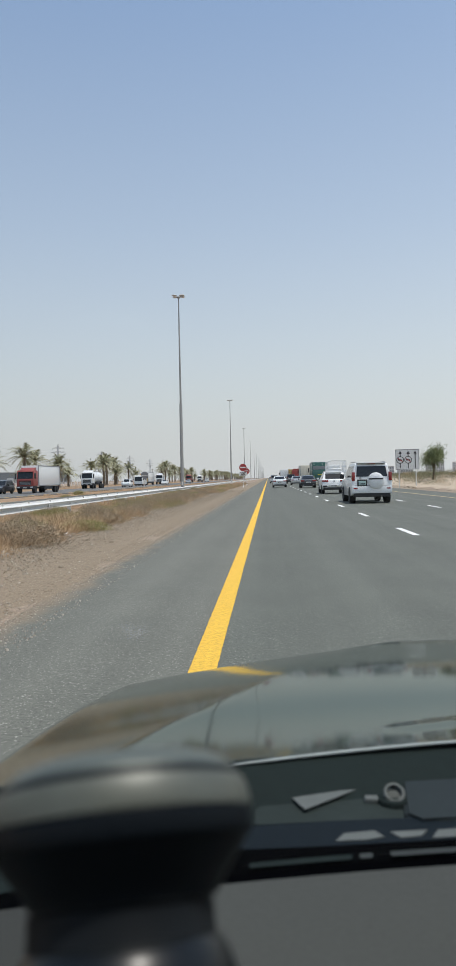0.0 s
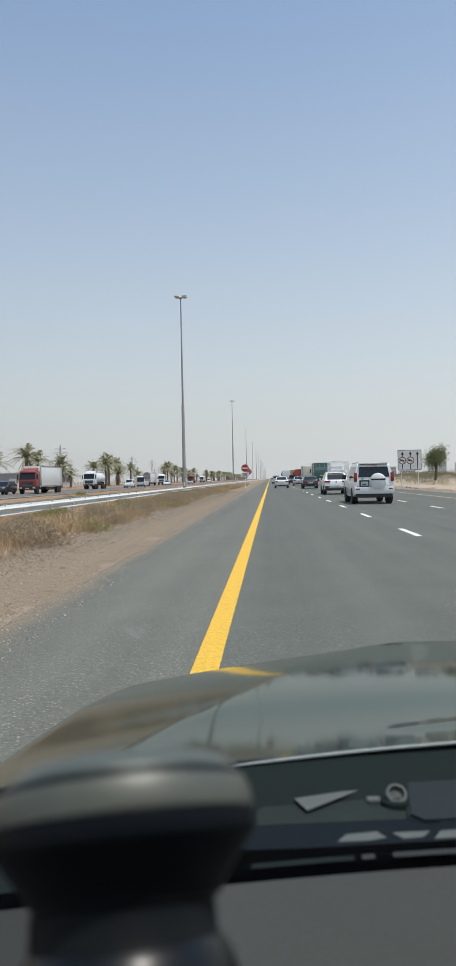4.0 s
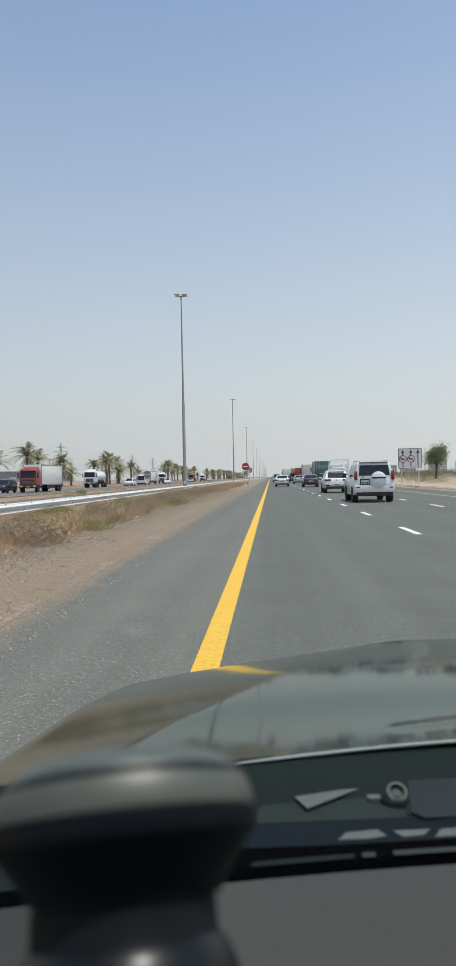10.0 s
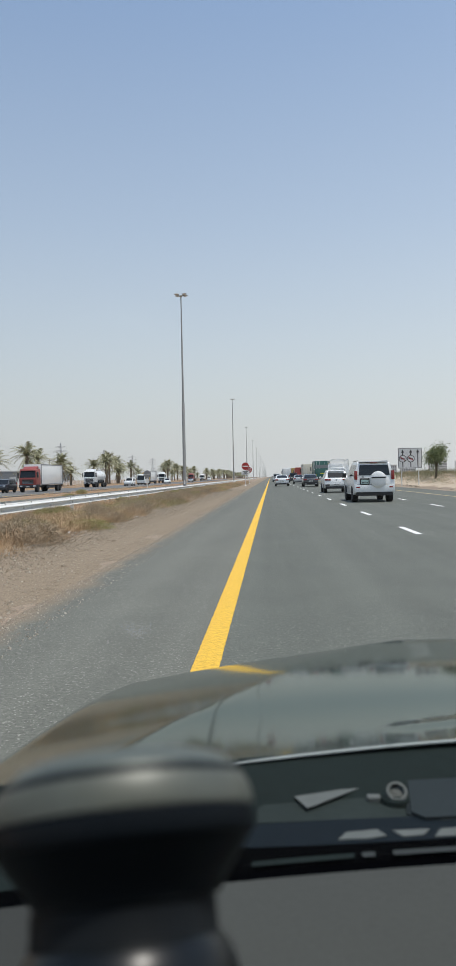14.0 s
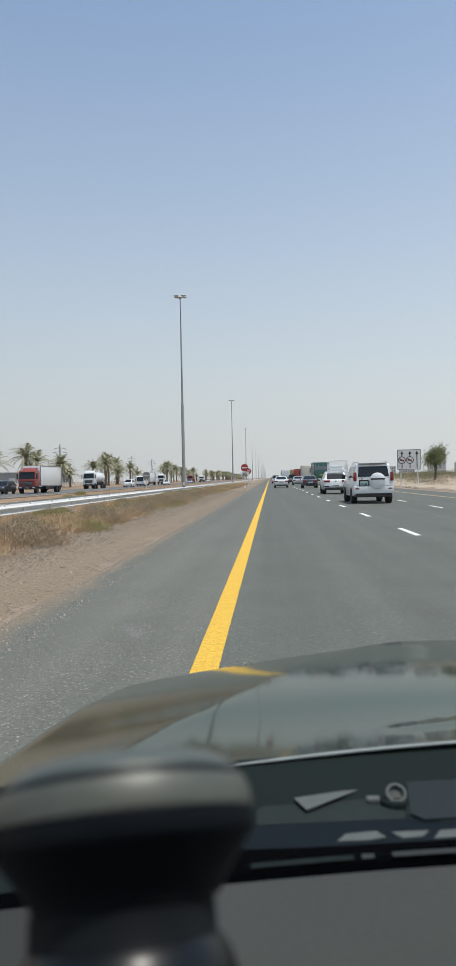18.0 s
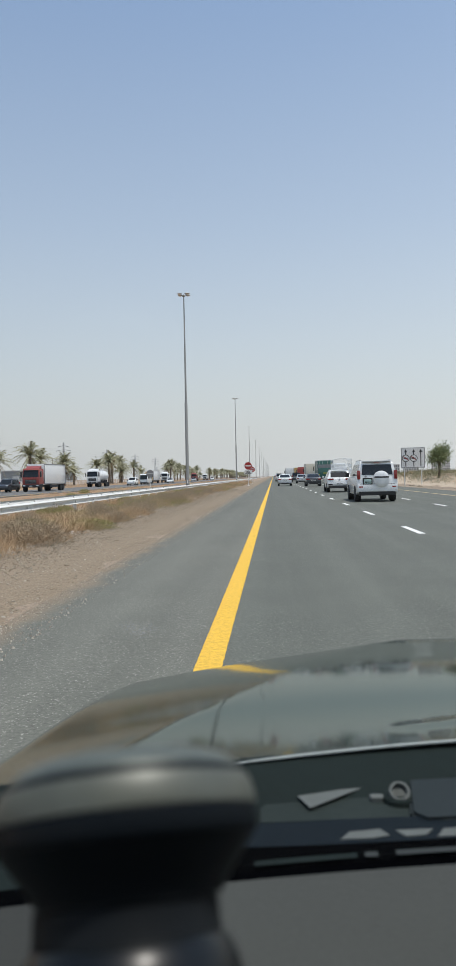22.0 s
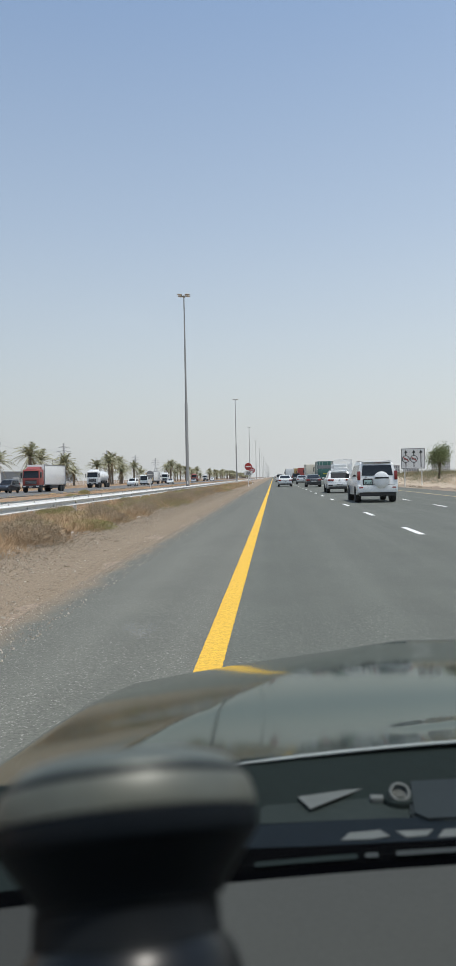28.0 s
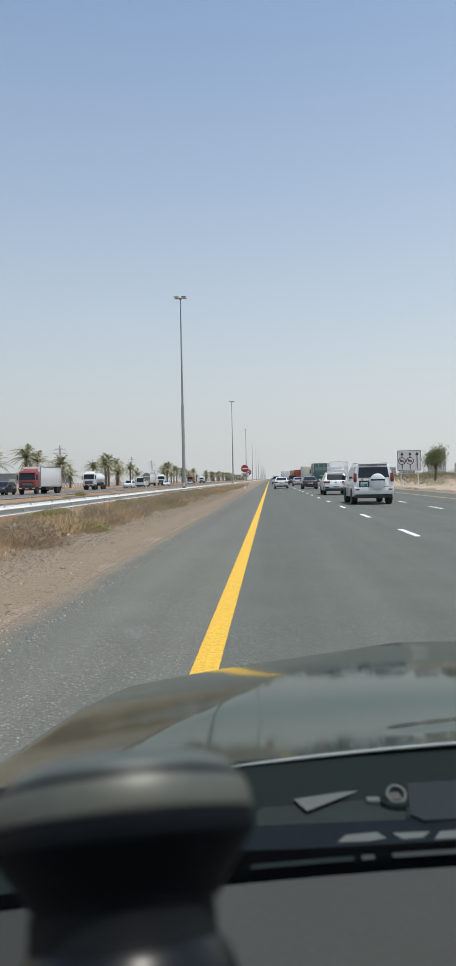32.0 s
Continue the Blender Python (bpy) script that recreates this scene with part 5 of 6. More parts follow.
def flatbed(label, cab_mat=None, load=False, bed_mat=None):
    """A lorry with a low open bed."""
    v = tagged(empty("flatbed_truck"), label, "truck")
    bed_mat = bed_mat or cab_mat or M_TRUCK_RED
    length, w, deck = 9.0, 1.22, 1.25
    part("chassis", box(-0.45, 0.45, 0.1, length + 2.0, 0.7, 1.0, 0.02), M_CHASSIS, v)
    part("bed", box(-w, w, 0, length, deck - 0.2, deck, 0.02), bed_mat, v)
    part("tailboard", box(-w, w, -0.05, 0, deck - 0.35, deck + 0.25, 0.015), bed_mat, v)
    for s in (-1, 1):
        part("sideboard", box(s * w - 0.03, s * w + 0.03, 0, length, deck, deck + 0.25, 0.01), bed_mat, v)
        part("tail_light", box(s * 0.85 - 0.22, s * 0.85 + 0.22, -0.04, 0.02, 0.72, 0.88, 0.01), M_TAIL, v)
    if load:
        part("load", box(-1.1, 1.1, 1.2, 6.5, deck, 3.3, 0.12), M_RUST, v, "rust-brown machine load", True)
    part("headboard", box(-w, w, length - 0.10, length, deck, deck + 1.25, 0.02), bed_mat, v)
    for i in range(7):
        part("stake", box(-w - 0.05, -w + 0.0, 0.4 + 1.35 * i, 0.48 + 1.35 * i, deck - 0.15, deck + 0.32, 0.008), M_CHASSIS, v)
        part("stake", box(w, w + 0.05, 0.4 + 1.35 * i, 0.48 + 1.35 * i, deck - 0.15, deck + 0.32, 0.008), M_CHASSIS, v)
    truck_cab(v, length + 0.2, length + 2.2, 1.2, 1.05, 3.35, cab_mat or M_TRUCK_RED)
    part("exhaust_stack", tube((0.9, length + 0.1, 1.2), (0.9, length + 0.1, 3.6), 0.07, n=10), M_CHASSIS, v)
    wheels(v, 0.98, (1.3, 2.6, length + 1.3), 0.5, 0.42)
    return v


def tanker(label):
    v = tagged(empty("tanker_truck"), label, "truck")
    part("chassis", box(-0.45, 0.45, 0.2, 11.2, 0.75, 1.05, 0.02), M_CHASSIS, v)
    part("tank", lathe([(0.3, 0.3), (0.8, 0.45), (1.12, 1.2), (1.18, 3.2), (1.1, 4.6), (1.18, 6.2), (1.12, 8.0), (0.8, 8.7), (0.3, 8.85)], 28, "Y", centre=(0, 0, 2.35)), M_CAR_WHITE, v, "white bulk tank", True)
    for y in (1.2, 3.2, 6.2, 8.0):
        part("saddle", box(-0.8, 0.8, y - 0.08, y + 0.08, 0.95, 1.42, 0.02), M_CHASSIS, v)
    for y in (2.2, 4.6, 7.1):
        part("hatch", lathe([(0.02, 0.12), (0.24, 0.11), (0.27, 0.07), (0.27, -0.12)], 18, centre=(0, y, 3.50)), M_SIGN_BACK, v, "round filling hatch", True)
    part("walkway", box(0.35, 0.75, 1.4, 7.8, 3.40, 3.44, 0.008), M_SIGN_BACK, v, "narrow grey walkway on top")
    for s in (-1, 1):
        part("hose_tube", tube((s * 1.0, 3.9, 1.15), (s * 1.0, 7.6, 1.15), 0.10, n=10), M_CHASSIS, v)
    truck_cab(v, 9.2, 11.3, 1.22, 1.05, 3.4, M_CAR_WHITE)
    wheels(v, 0.98, (1.2, 2.5, 3.8, 8.6, 10.4), 0.5, 0.42)
    return v


def minibus(label):
    v = tagged(empty("minibus"), label, "bus")

    def w(y, z):
        return 1.02 * (1 - 0.06 * max(0, (z - 1.6) / 1.2))

    part("body", prism([(0, 0.5), (0.0, 2.4), (0.25, 2.72), (6.3, 2.75), (6.75, 2.55), (7.0, 1.4), (7.05, 0.5)], w, 0.06), M_CAR_WHITE, v, "", True)
    part("windscreen", plate([(0.9, 7.03, 1.3), (-0.9, 7.03, 1.3), (-0.86, 6.80, 2.45), (0.86, 6.80, 2.45)], 0.02), M_GLASS_DARK, v, "wide dark windscreen")
    part("rear_window", plate([(-0.85, -0.012, 1.5), (0.85, -0.012, 1.5), (0.85, -0.012, 2.3), (-0.85, -0.012, 2.3)], 0.008), M_GLASS_DARK, v)
    for s in (-1, 1):
        for i in range(5):
            y0 = 0.4 + 1.2 * i
            part("side_window", plate([(s * 1.026, y0, 1.5), (s * 1.026, y0 + 1.08, 1.5), (s * 1.0, y0 + 1.08, 2.3), (s * 1.0, y0, 2.3)][::s], 0.008), M_GLASS_DARK, v)
        part("headlight", box(s * 0.78 - 0.16, s * 0.78 + 0.16, 7.0, 7.08, 0.75, 0.95, 0.02), M_HEADLIGHT, v, "", True)
        part("door_mirror", box(s * 1.18 - 0.07, s * 1.18 + 0.07, 6.9, 7.05, 1.5, 1.9, 0.03), M_BLACK, v, "", True)
    part("bumper", box(-1.0, 1.0, 6.95, 7.12, 0.35, 0.6, 0.04), M_BLACK, v)
    wheels(v, 0.86, (1.5, 5.7), 0.42, 0.28)
    return v


# this carriageway
suv(label="white off-road car with a covered spare wheel on its tailgate").matrix_basis = pose(4.7, 33.5, 0)
crossover("white crossover car with a wide dark rear window").matrix_basis = pose(4.75, 53, 0)
saloon(M_CAR_DARK, "dark grey saloon car driving ahead").matrix_basis = pose(4.6, 84, 0)
cage_truck("white small lorry with an empty pipe cage").matrix_basis = pose(8.3, 88, 0)
box_truck(M_BOX, M_CAR_WHITE, "cream box lorry with closed rear doors").matrix_basis = pose(8.2, 158, 0)
box_truck(M_TRUCK_GREEN, M_TRUCK_GREEN, "dark green box lorry with a closed tail lift", 6.5, 1.2, 3.6, lift=M_TRUCK_GREEN).matrix_basis = pose(8.3, 118, 0)
flatbed("red flatbed lorry with an empty bed").matrix_basis = pose(8.2, 205, 0)
box_truck(M_TRUCK_YELLOW, M_TRUCK_GREEN, "lorry with a dull yellow container", 7.5, 1.23, 3.9).matrix_basis = pose(8.0, 245, 0)
saloon(M_CAR_WHITE, "white saloon car far ahead in the fast lane").matrix_basis = pose(1.45, 92, 0)
saloon(M_CAR_SILVER, "silver saloon car far ahead").matrix_basis = pose(4.6, 118, 0)
suv(M_CAR_WHITE, False, "white estate car far ahead", M_PLATE).matrix_basis = pose(1.4, 165, 0)
suv(M_CAR_DARK, False, "dark off-road car far ahead", M_PLATE).matrix_basis = pose(4.7, 150, 0)
box_truck(M_CAR_WHITE, M_CAR_WHITE, "white box lorry far ahead", 6.5, 1.2, 3.5).matrix_basis = pose(4.8, 215, 0)
# the opposite carriageway
Z_OPP = -0.22
box_truck(M_CAR_WHITE, M_TRUCK_RED, "red-cabbed lorry with a long white box on the opposite carriageway", 10.5, 1.25, 3.9).matrix_basis = pose(-33.5, 112, Z_OPP, 0, 0, 180)
suv(M_CAR_DARK, False, "dark grey off-road car on the opposite carriageway", M_PLATE).matrix_basis = pose(-36.8, 102, Z_OPP, 0, 0, 180)
tanker("white bulk tanker lorry on the opposite carriageway").matrix_basis = pose(-37.2, 160, Z_OPP, 0, 0, 180)
suv(M_CAR_WHITE, False, "white off-road car on the opposite carriageway", M_PLATE).matrix_basis = pose(-32.5, 170, Z_OPP, 0, 0, 180)
box_truck(M_CAR_WHITE, M_TRUCK_YELLOW, "yellow lorry with a long white box on the opposite carriageway", 12.0, 1.26, 3.9).matrix_basis = pose(-37.5, 232, Z_OPP, 0, 0, 180)
minibus("white minibus on the opposite carriageway").matrix_basis = pose(-33, 192, Z_OPP, 0, 0, 180)
flatbed("white-cabbed lorry with a long blue flat bed", M_CAR_WHITE, False, M_BLUE).matrix_basis = pose(-37.5, 262, Z_OPP, 0, 0, 180)
saloon(M_CAR_WHITE, "white saloon car on the opposite carriageway").matrix_basis = pose(-32.5, 232, Z_OPP, 0, 0, 180)
flatbed("red lorry on the opposite carriageway", M_TRUCK_RED, True).matrix_basis = pose(-38, 360, Z_OPP, 0, 0, 180)
saloon(M_CAR_SILVER, "silver saloon car on the opposite carriageway").matrix_basis = pose(-32.5, 300, Z_OPP, 0, 0, 180)
box_truck(M_BOX, M_CAR_WHITE, "cream box lorry on the opposite carriageway").matrix_basis = pose(-38.5, 420, Z_OPP, 0, 0, 180)
suv(M_CAR_WHITE, False, "white car far off on the opposite carriageway", M_PLATE).matrix_basis = pose(-32.5, 390, Z_OPP, 0, 0, 180)

# ---------------------------------------------------------------- plants and stones on the verges
def tufts(name, spots, material, label, category, strokes=60, size=(0.2, 0.4), upright=0.6, seed=3):
    """Many low feathery tufts as one mass; each is a dome of short thin stalks."""
    rng = random.Random(seed)
    v, f = [], []
    for x, y, k in spots:
        z = ground_z(x, y) - 0.02
        h = rng.uniform(*size) * k
        r0 = h * rng.uniform(0.8, 1.4)
        far = 1 if y < 45 else (2 if y < 100 else 3.2)
        for _ in range(int(strokes / far)):
            a, u = rng.uniform(0, 6.283), math.sqrt(rng.random())
            r = r0 * u
            zz = z + h * 0.75 * math.sqrt(1 - u * u) * rng.random() ** 0.7
            l = h * rng.uniform(0.25, 0.6)
            d = Vector((math.cos(a) * u + rng.gauss(0, 0.5), math.sin(a) * u + rng.gauss(0, 0.5), upright * rng.uniform(0.4, 2.0))).normalized() * l
            s = rng.uniform(0, 3.14)
            w = 0.0036 * far * rng.uniform(0.6, 1.5)
            dx, dy = w * math.cos(s), w * math.sin(s)
            px, py = x + r * math.cos(a), y + r * math.sin(a)
            n = len(v)
            v += [(px - dx, py - dy, zz), (px + dx, py + dy, zz), (px + d.x, py + d.y, zz + d.z)]
            f.append((n, n + 1, n + 2))
    return tagged(raw(name, v, f, material), label, category, kind="stuff")


def scatter(rng, n, x0, x1, y0, y1, power=1.6, keep=0.0, cell=0.09):
    """Spots that thin out with distance and gather in patches."""
    out = []
    while len(out) < n:
        x, y = rng.uniform(x0, x1), y0 + (y1 - y0) * rng.random() ** power
        c = noise.noise((x * cell * 2.2, y * cell, keep * 9.7))
        if c > keep - 0.25 + rng.uniform(-0.25, 0.25):
            out.append((x, y, rng.uniform(0.6, 1.25)))
    return out


rng = random.Random(5)
tufts("dry_grass", scatter(rng, 5600, -11.3, -4.9, 8, 190, 1.5, 0.16), M_STRAW, "dry straw-coloured grass between gravel and guard rail", "grass", 120, (0.26, 0.56), 0.8, 1)
tufts("dry_weed", scatter(rng, 1500, -11.2, -4.7, 9, 180, 1.5, 0.34), M_TWIG, "grey-brown dry weeds on the verge", "weeds", 130, (0.28, 0.55), 0.5, 2)
tufts("green_weed", scatter(rng, 1100, -10.8, -4.7, 10, 150, 1.4, 0.42), M_GREENISH, "sparse yellow-green weeds on the verge", "weeds", 130, (0.28, 0.55), 0.6, 4)
tufts("median_grass", scatter(rng, 3400, -26, -12, 25, 330, 1.4, 0.05), M_STRAW, "dry orange grass in the median", "grass", 60, (0.2, 0.42), 0.8, 6)
tufts("far_grass", scatter(rng, 2600, -52, -41.8, 90, 520, 1.3, 0.0), M_STRAW, "dry grass under the palms", "grass", 60, (0.3, 0.6), 0.8, 7)
tufts("bank_grass", scatter(rng, 4200, 15.5, 90, 36, 380, 1.5, 0.1), M_STRAW, "dry grass on the sandy bank", "grass", 70, (0.35, 0.95), 0.8, 8)
tufts("bank_weed", scatter(rng, 1500, 15.2, 34, 46, 220, 1.5, 0.1), M_SCRUB, "olive weeds along the foot of the sandy bank", "weeds", 130, (0.5, 1.05), 0.6, 10)
tufts("bank_scrub", scatter(rng, 3600, 16.5, 110, 44, 420, 1.5, 0.22), M_SCRUB, "low green-grey scrub on the sandy bank", "scrub", 150, (0.5, 1.3), 0.5, 9)


def stones(name, n, x0, x1, y0, y1, size, label, seed, material=None):
    rng = random.Random(seed)
    v, f = [], []
    for _ in range(n):
        x, y = rng.uniform(x0, x1), y0 + (y1 - y0) * rng.random() ** 1.7
        z = max(ground_z(x, y), -0.04) if x < X_EDGE_L else 0.006
        s = rng.uniform(*size) * (0.5 + rng.random() ** 3)
        a = rng.uniform(0, 3)
        k = len(v)
        for i in range(5):
            b = a + i * 1.2566
            r = s * rng.uniform(0.7, 1.1)
            v.append((x + r * math.cos(b), y + r * math.sin(b), z - 0.01))
        for i in range(5):
            b = a + i * 1.2566 + 0.3
            r = s * rng.uniform(0.4, 0.7)
            v.append((x + r * math.cos(b), y + r * math.sin(b), z + s * rng.uniform(0.2, 0.45)))
        f += [(k + i, k + (i + 1) % 5, k + 5 + (i + 1) % 5, k + 5 + i) for i in range(5)] + [tuple(k + 5 + i for i in range(5))]
    return tagged(raw(name, v, f, material or M_STONE), label, "stones", kind="stuff")


stones("verge_gravel", 34000, -5.6, -2.45, 4.5, 80, (0.006, 0.017), "brown gravel beside the asphalt edge", 3)
stones("pale_gravel", 6500, -4.9, -2.42, 5, 80, (0.008, 0.021), "coarse pale gravel along the asphalt edge", 8, M_STONE_PALE)
stones("spilled_gravel", 2600, -2.56, -1.95, 5, 60, (0.005, 0.014), "gravel spilled onto the edge of the asphalt", 11, M_STONE_PALE)
stones("spilled_grit", 6000, -2.58, -2.26, 4.5, 60, (0.004, 0.009), "sandy grit drifted over the ragged asphalt edge", 12, M_STONE_PALE)
stones("verge_stones", 420, -10.5, -3.0, 6, 70, (0.025, 0.07), "loose pale stones on the verge", 4)
stones("crust_clods", 3600, -5.75, -4.75, 9, 85, (0.012, 0.045), "pale crusted clods along the foot of the grass", 14, M_STONE_PALE)
stones("bank_stones", 1100, 13.4, 20, 30, 170, (0.05, 0.22), "pale stones on the sandy bank", 5)


def litter(seed, size):
    """A crumpled plastic bag."""
    bm = bmesh.new()
    bmesh.ops.create_icosphere(bm, subdivisions=3, radius=1)
    for v in bm.verts:
        k = 0.75 + 0.55 * noise.noise(v.co * 1.9 + Vector((seed, 0, 0))) + 0.25 * noise.noise(v.co * 5 + Vector((0, seed, 0)))
        v.co = Vector((v.co.x * k * size, v.co.y * k * size * 0.7, max(-0.1, v.co.z) * k * size * 0.6))
    bag = part("plastic_bag", bm, M_LITTER)
    return tagged(bag, "crumpled white plastic bag lying on the verge", "litter", "litter on the verge")


for i, (x, y, size) in enumerate(((-5.1, 18.2, 0.15), (-4.75, 25.5, 0.10), (-5.0, 46.0, 0.16))):
    litter(i + 1, size).matrix_basis = pose(x, y, ground_z(x, y) + 0.012, 0, 0, 70 * i)


def shrub(seed, green):
    """A round dry bush of many forked twigs."""
    rng = random.Random(seed)
    bush = tagged(empty("shrub"), "low yellow-green desert shrub" if green else "low dry grey-brown desert shrub", "shrub", "shrubs on the verge")
    bm = bmesh.new()
    for i in range(14):
        a, l = i * 2.399, rng.uniform(0.3, 1.0)
        tube((0, 0, -0.05), (0.35 * l * math.cos(a), 0.35 * l * math.sin(a), 0.45 - 0.2 * l), 0.012, 0.004, 5, bm, False)
    part("stems", bm, M_TWIG, bush)
    v, f = [], []
    for i in range(4200):
        a, u = rng.uniform(0, 6.283), rng.random()
        r = 0.62 * math.sqrt(u) * rng.uniform(0.75, 1.1)
        h = 0.52 * math.sqrt(max(0, 1 - (r / 0.68) ** 2)) * rng.uniform(0.25, 1.1)
        p = Vector((r * math.cos(a), r * math.sin(a), h))
        d = Vector((rng.gauss(0, 1) + p.x, rng.gauss(0, 1) + p.y, rng.gauss(0.5, 0.8))).normalized() * rng.uniform(0.07, 0.16)
        s = d.cross(Vector((rng.gauss(0, 1), rng.gauss(0, 1), rng.gauss(0, 1)))).normalized() * 0.0033
        k = len(v)
        v += [p - s, p + s, p + d]
        f.append((k, k + 1, k + 2))
    raw("foliage", v, f, M_GREENISH if green else M_TWIG, bush)
    return bush


rng = random.Random(21)
bushes = [shrub(1, False), shrub(2, False), shrub(3, True), shrub(5, False)]
spots = [(-6.0, 17.5), (-5.2, 15.2), (-7.4, 22), (-6.4, 26), (-8.6, 25), (-5.6, 31), (-9.4, 30), (-7.0, 36), (-8.2, 42), (-5.8, 45), (-9.8, 48), (-6.6, 54), (-8.9, 60),
         (-6.2, 68), (-7.8, 76), (-9.0, 88), (-6.4, 98), (-5.0, 19.5), (-7.0, 18.6), (-6.8, 20.5), (-8.0, 21.0), (-5.6, 23.5), (-9.2, 27.0), (-7.7, 29), (-5.0, 27.5), (-6.1, 33.5), (-8.7, 35.5), (-5.3, 38.5), (-7.5, 46.5), (-9.5, 54), (-5.4, 60), (-7.2, 64), (-17, 55), (-19, 68), (-22, 84), (-18, 99)]
for x, y, k in scatter(rng, 95, -10.4, -4.8, 11, 120, 1.25, 0.3):
    spots.append((x, y))
for i, (x, y) in enumerate(spots):
    m = pose(x, y, ground_z(x, y) - 0.02, 0, 0, rng.uniform(0, 360)) @ Matrix.Diagonal((rng.uniform(0.7, 1.5), rng.uniform(0.7, 1.5), rng.uniform(0.6, 1.15), 1))
    o = bushes[i] if i < 4 else copy_thing(bushes[rng.choice((0, 1, 2, 3, 2))], pose(0, 0, 0))
    o.matrix_basis = m


def broad_tree(seed, height, label):
    rng = random.Random(seed)
    tree = tagged(empty("tree"), label, "tree")
    bm = bmesh.new()
    tips = []

    def grow(p, d, l, r, depth):
        q = p + d * l
        tube(p, q, r, r * 0.68, 7, bm, False)
        if depth == 0:
            tips.append(q)
            return
        tips.append(q)
        for _ in range(3 if depth > 2 else 2):
            e = (d + Vector((rng.gauss(0, 0.5), rng.gauss(0, 0.5), rng.gauss(0.12, 0.34)))).normalized()
            grow(q, e, l * rng.uniform(0.62, 0.85), r * 0.62, depth - 1)

    grow(Vector((0, 0, -0.1)), Vector((0.08, 0, 1)).normalized(), height * 0.17, height * 0.024, 5)
    part("trunk", bm, M_BARK, tree, "grey-brown forked trunk")
    v, f = [], []
    for t in tips:
        for _ in range(22):
            c = t + Vector((rng.gauss(0, 1), rng.gauss(0, 1), rng.gauss(-0.4, 1.0))) * height * 0.05
            d = Vector((rng.gauss(0, 1), rng.gauss(0, 1), rng.gauss(-0.5, 0.8))).normalized() * rng.uniform(0.14, 0.28)
            s = d.cross(Vector((rng.gauss(0, 1), rng.gauss(0, 1), rng.gauss(0, 1)))).normalized() * 0.05
            k = len(v)
            v += [c - s, c + d * 0.5 - s * 0.2, c + d, c + s]
            f.append((k, k + 1, k + 2, k + 3))
    raw("crown", v, f, M_LEAF, tree)
    return tree


broad_tree(4, 6.6, "feathery green roadside tree on the sandy bank").matrix_basis = pose(18.2, 82, ground_z(18.2, 82) - 0.05)
broad_tree(9, 4.2, "small green tree far along the road").matrix_basis = pose(17.0, 330, 0.4)
broad_tree(12, 4.6, "small green tree beyond the palms").matrix_basis = pose(-63, 210, 0.0)


# ---------------------------------------------------------------- signs
def text_mesh(name, words, size, material, parent, place, turn=(90, 0, 0)):
    cu = bpy.data.curves.new(name, "FONT")
    cu.body, cu.size, cu.align_x, cu.align_y, cu.extrude = words, size, "CENTER", "CENTER", 0.002
    ob = new(name, cu)
    me = bpy.data.meshes.new_from_object(ob.evaluated_get(bpy.context.evaluated_depsgraph_get()))
    bpy.data.objects.remove(ob)
    me.materials.append(material)
    out = new(name, me)
    out.parent = parent
    out.matrix_basis = pose(*place, *turn)
    return out


def stop_sign():
    s = tagged(empty("stop_sign"), "red octagonal stop sign with white border on a grey pole", "road sign")
    part("pole", tube((0, 0, 0), (0, 0, 2.3), 0.035, n=12), M_STEEL, s)
    part("foot", lathe([(0.16, 0.0), (0.16, 0.05), (0.05, 0.09), (0.03, 0.09)], 16), M_CONCRETE, s)

    def octagon(r, y, t):
        return plate([(r * math.cos(radians(22.5 + 45 * i)), y, 2.68 + r * math.sin(radians(22.5 + 45 * i))) for i in range(8)], t)

    part("border", octagon(0.62, -0.04, 0.01), M_SIGN_WHITE, s, "white border")
    part("face", octagon(0.575, -0.054, 0.008), M_SIGN_RED, s, "red face")
    text_mesh("letters", "STOP", 0.34, M_SIGN_WHITE, s, (0, -0.066, 2.53))
    bm = bmesh.new()
    box(-0.33, 0.30, -0.068, -0.062, 2.79, 2.84, 0.01, bm)
    for x, z, w, h in ((-0.33, 2.84, 0.05, 0.05), (0.0, 2.84, 0.10, 0.10), (0.22, 2.82, 0.10, 0.16), (0.02, 2.98, 0.04, 0.04), (0.21, 3.02, 0.04, 0.04), (0.27, 3.02, 0.04, 0.04)):
        box(x, x + w, -0.068, -0.062, z, z + h, 0.012, bm)
    part("upper_word", bm, M_SIGN_WHITE, s)
    return s


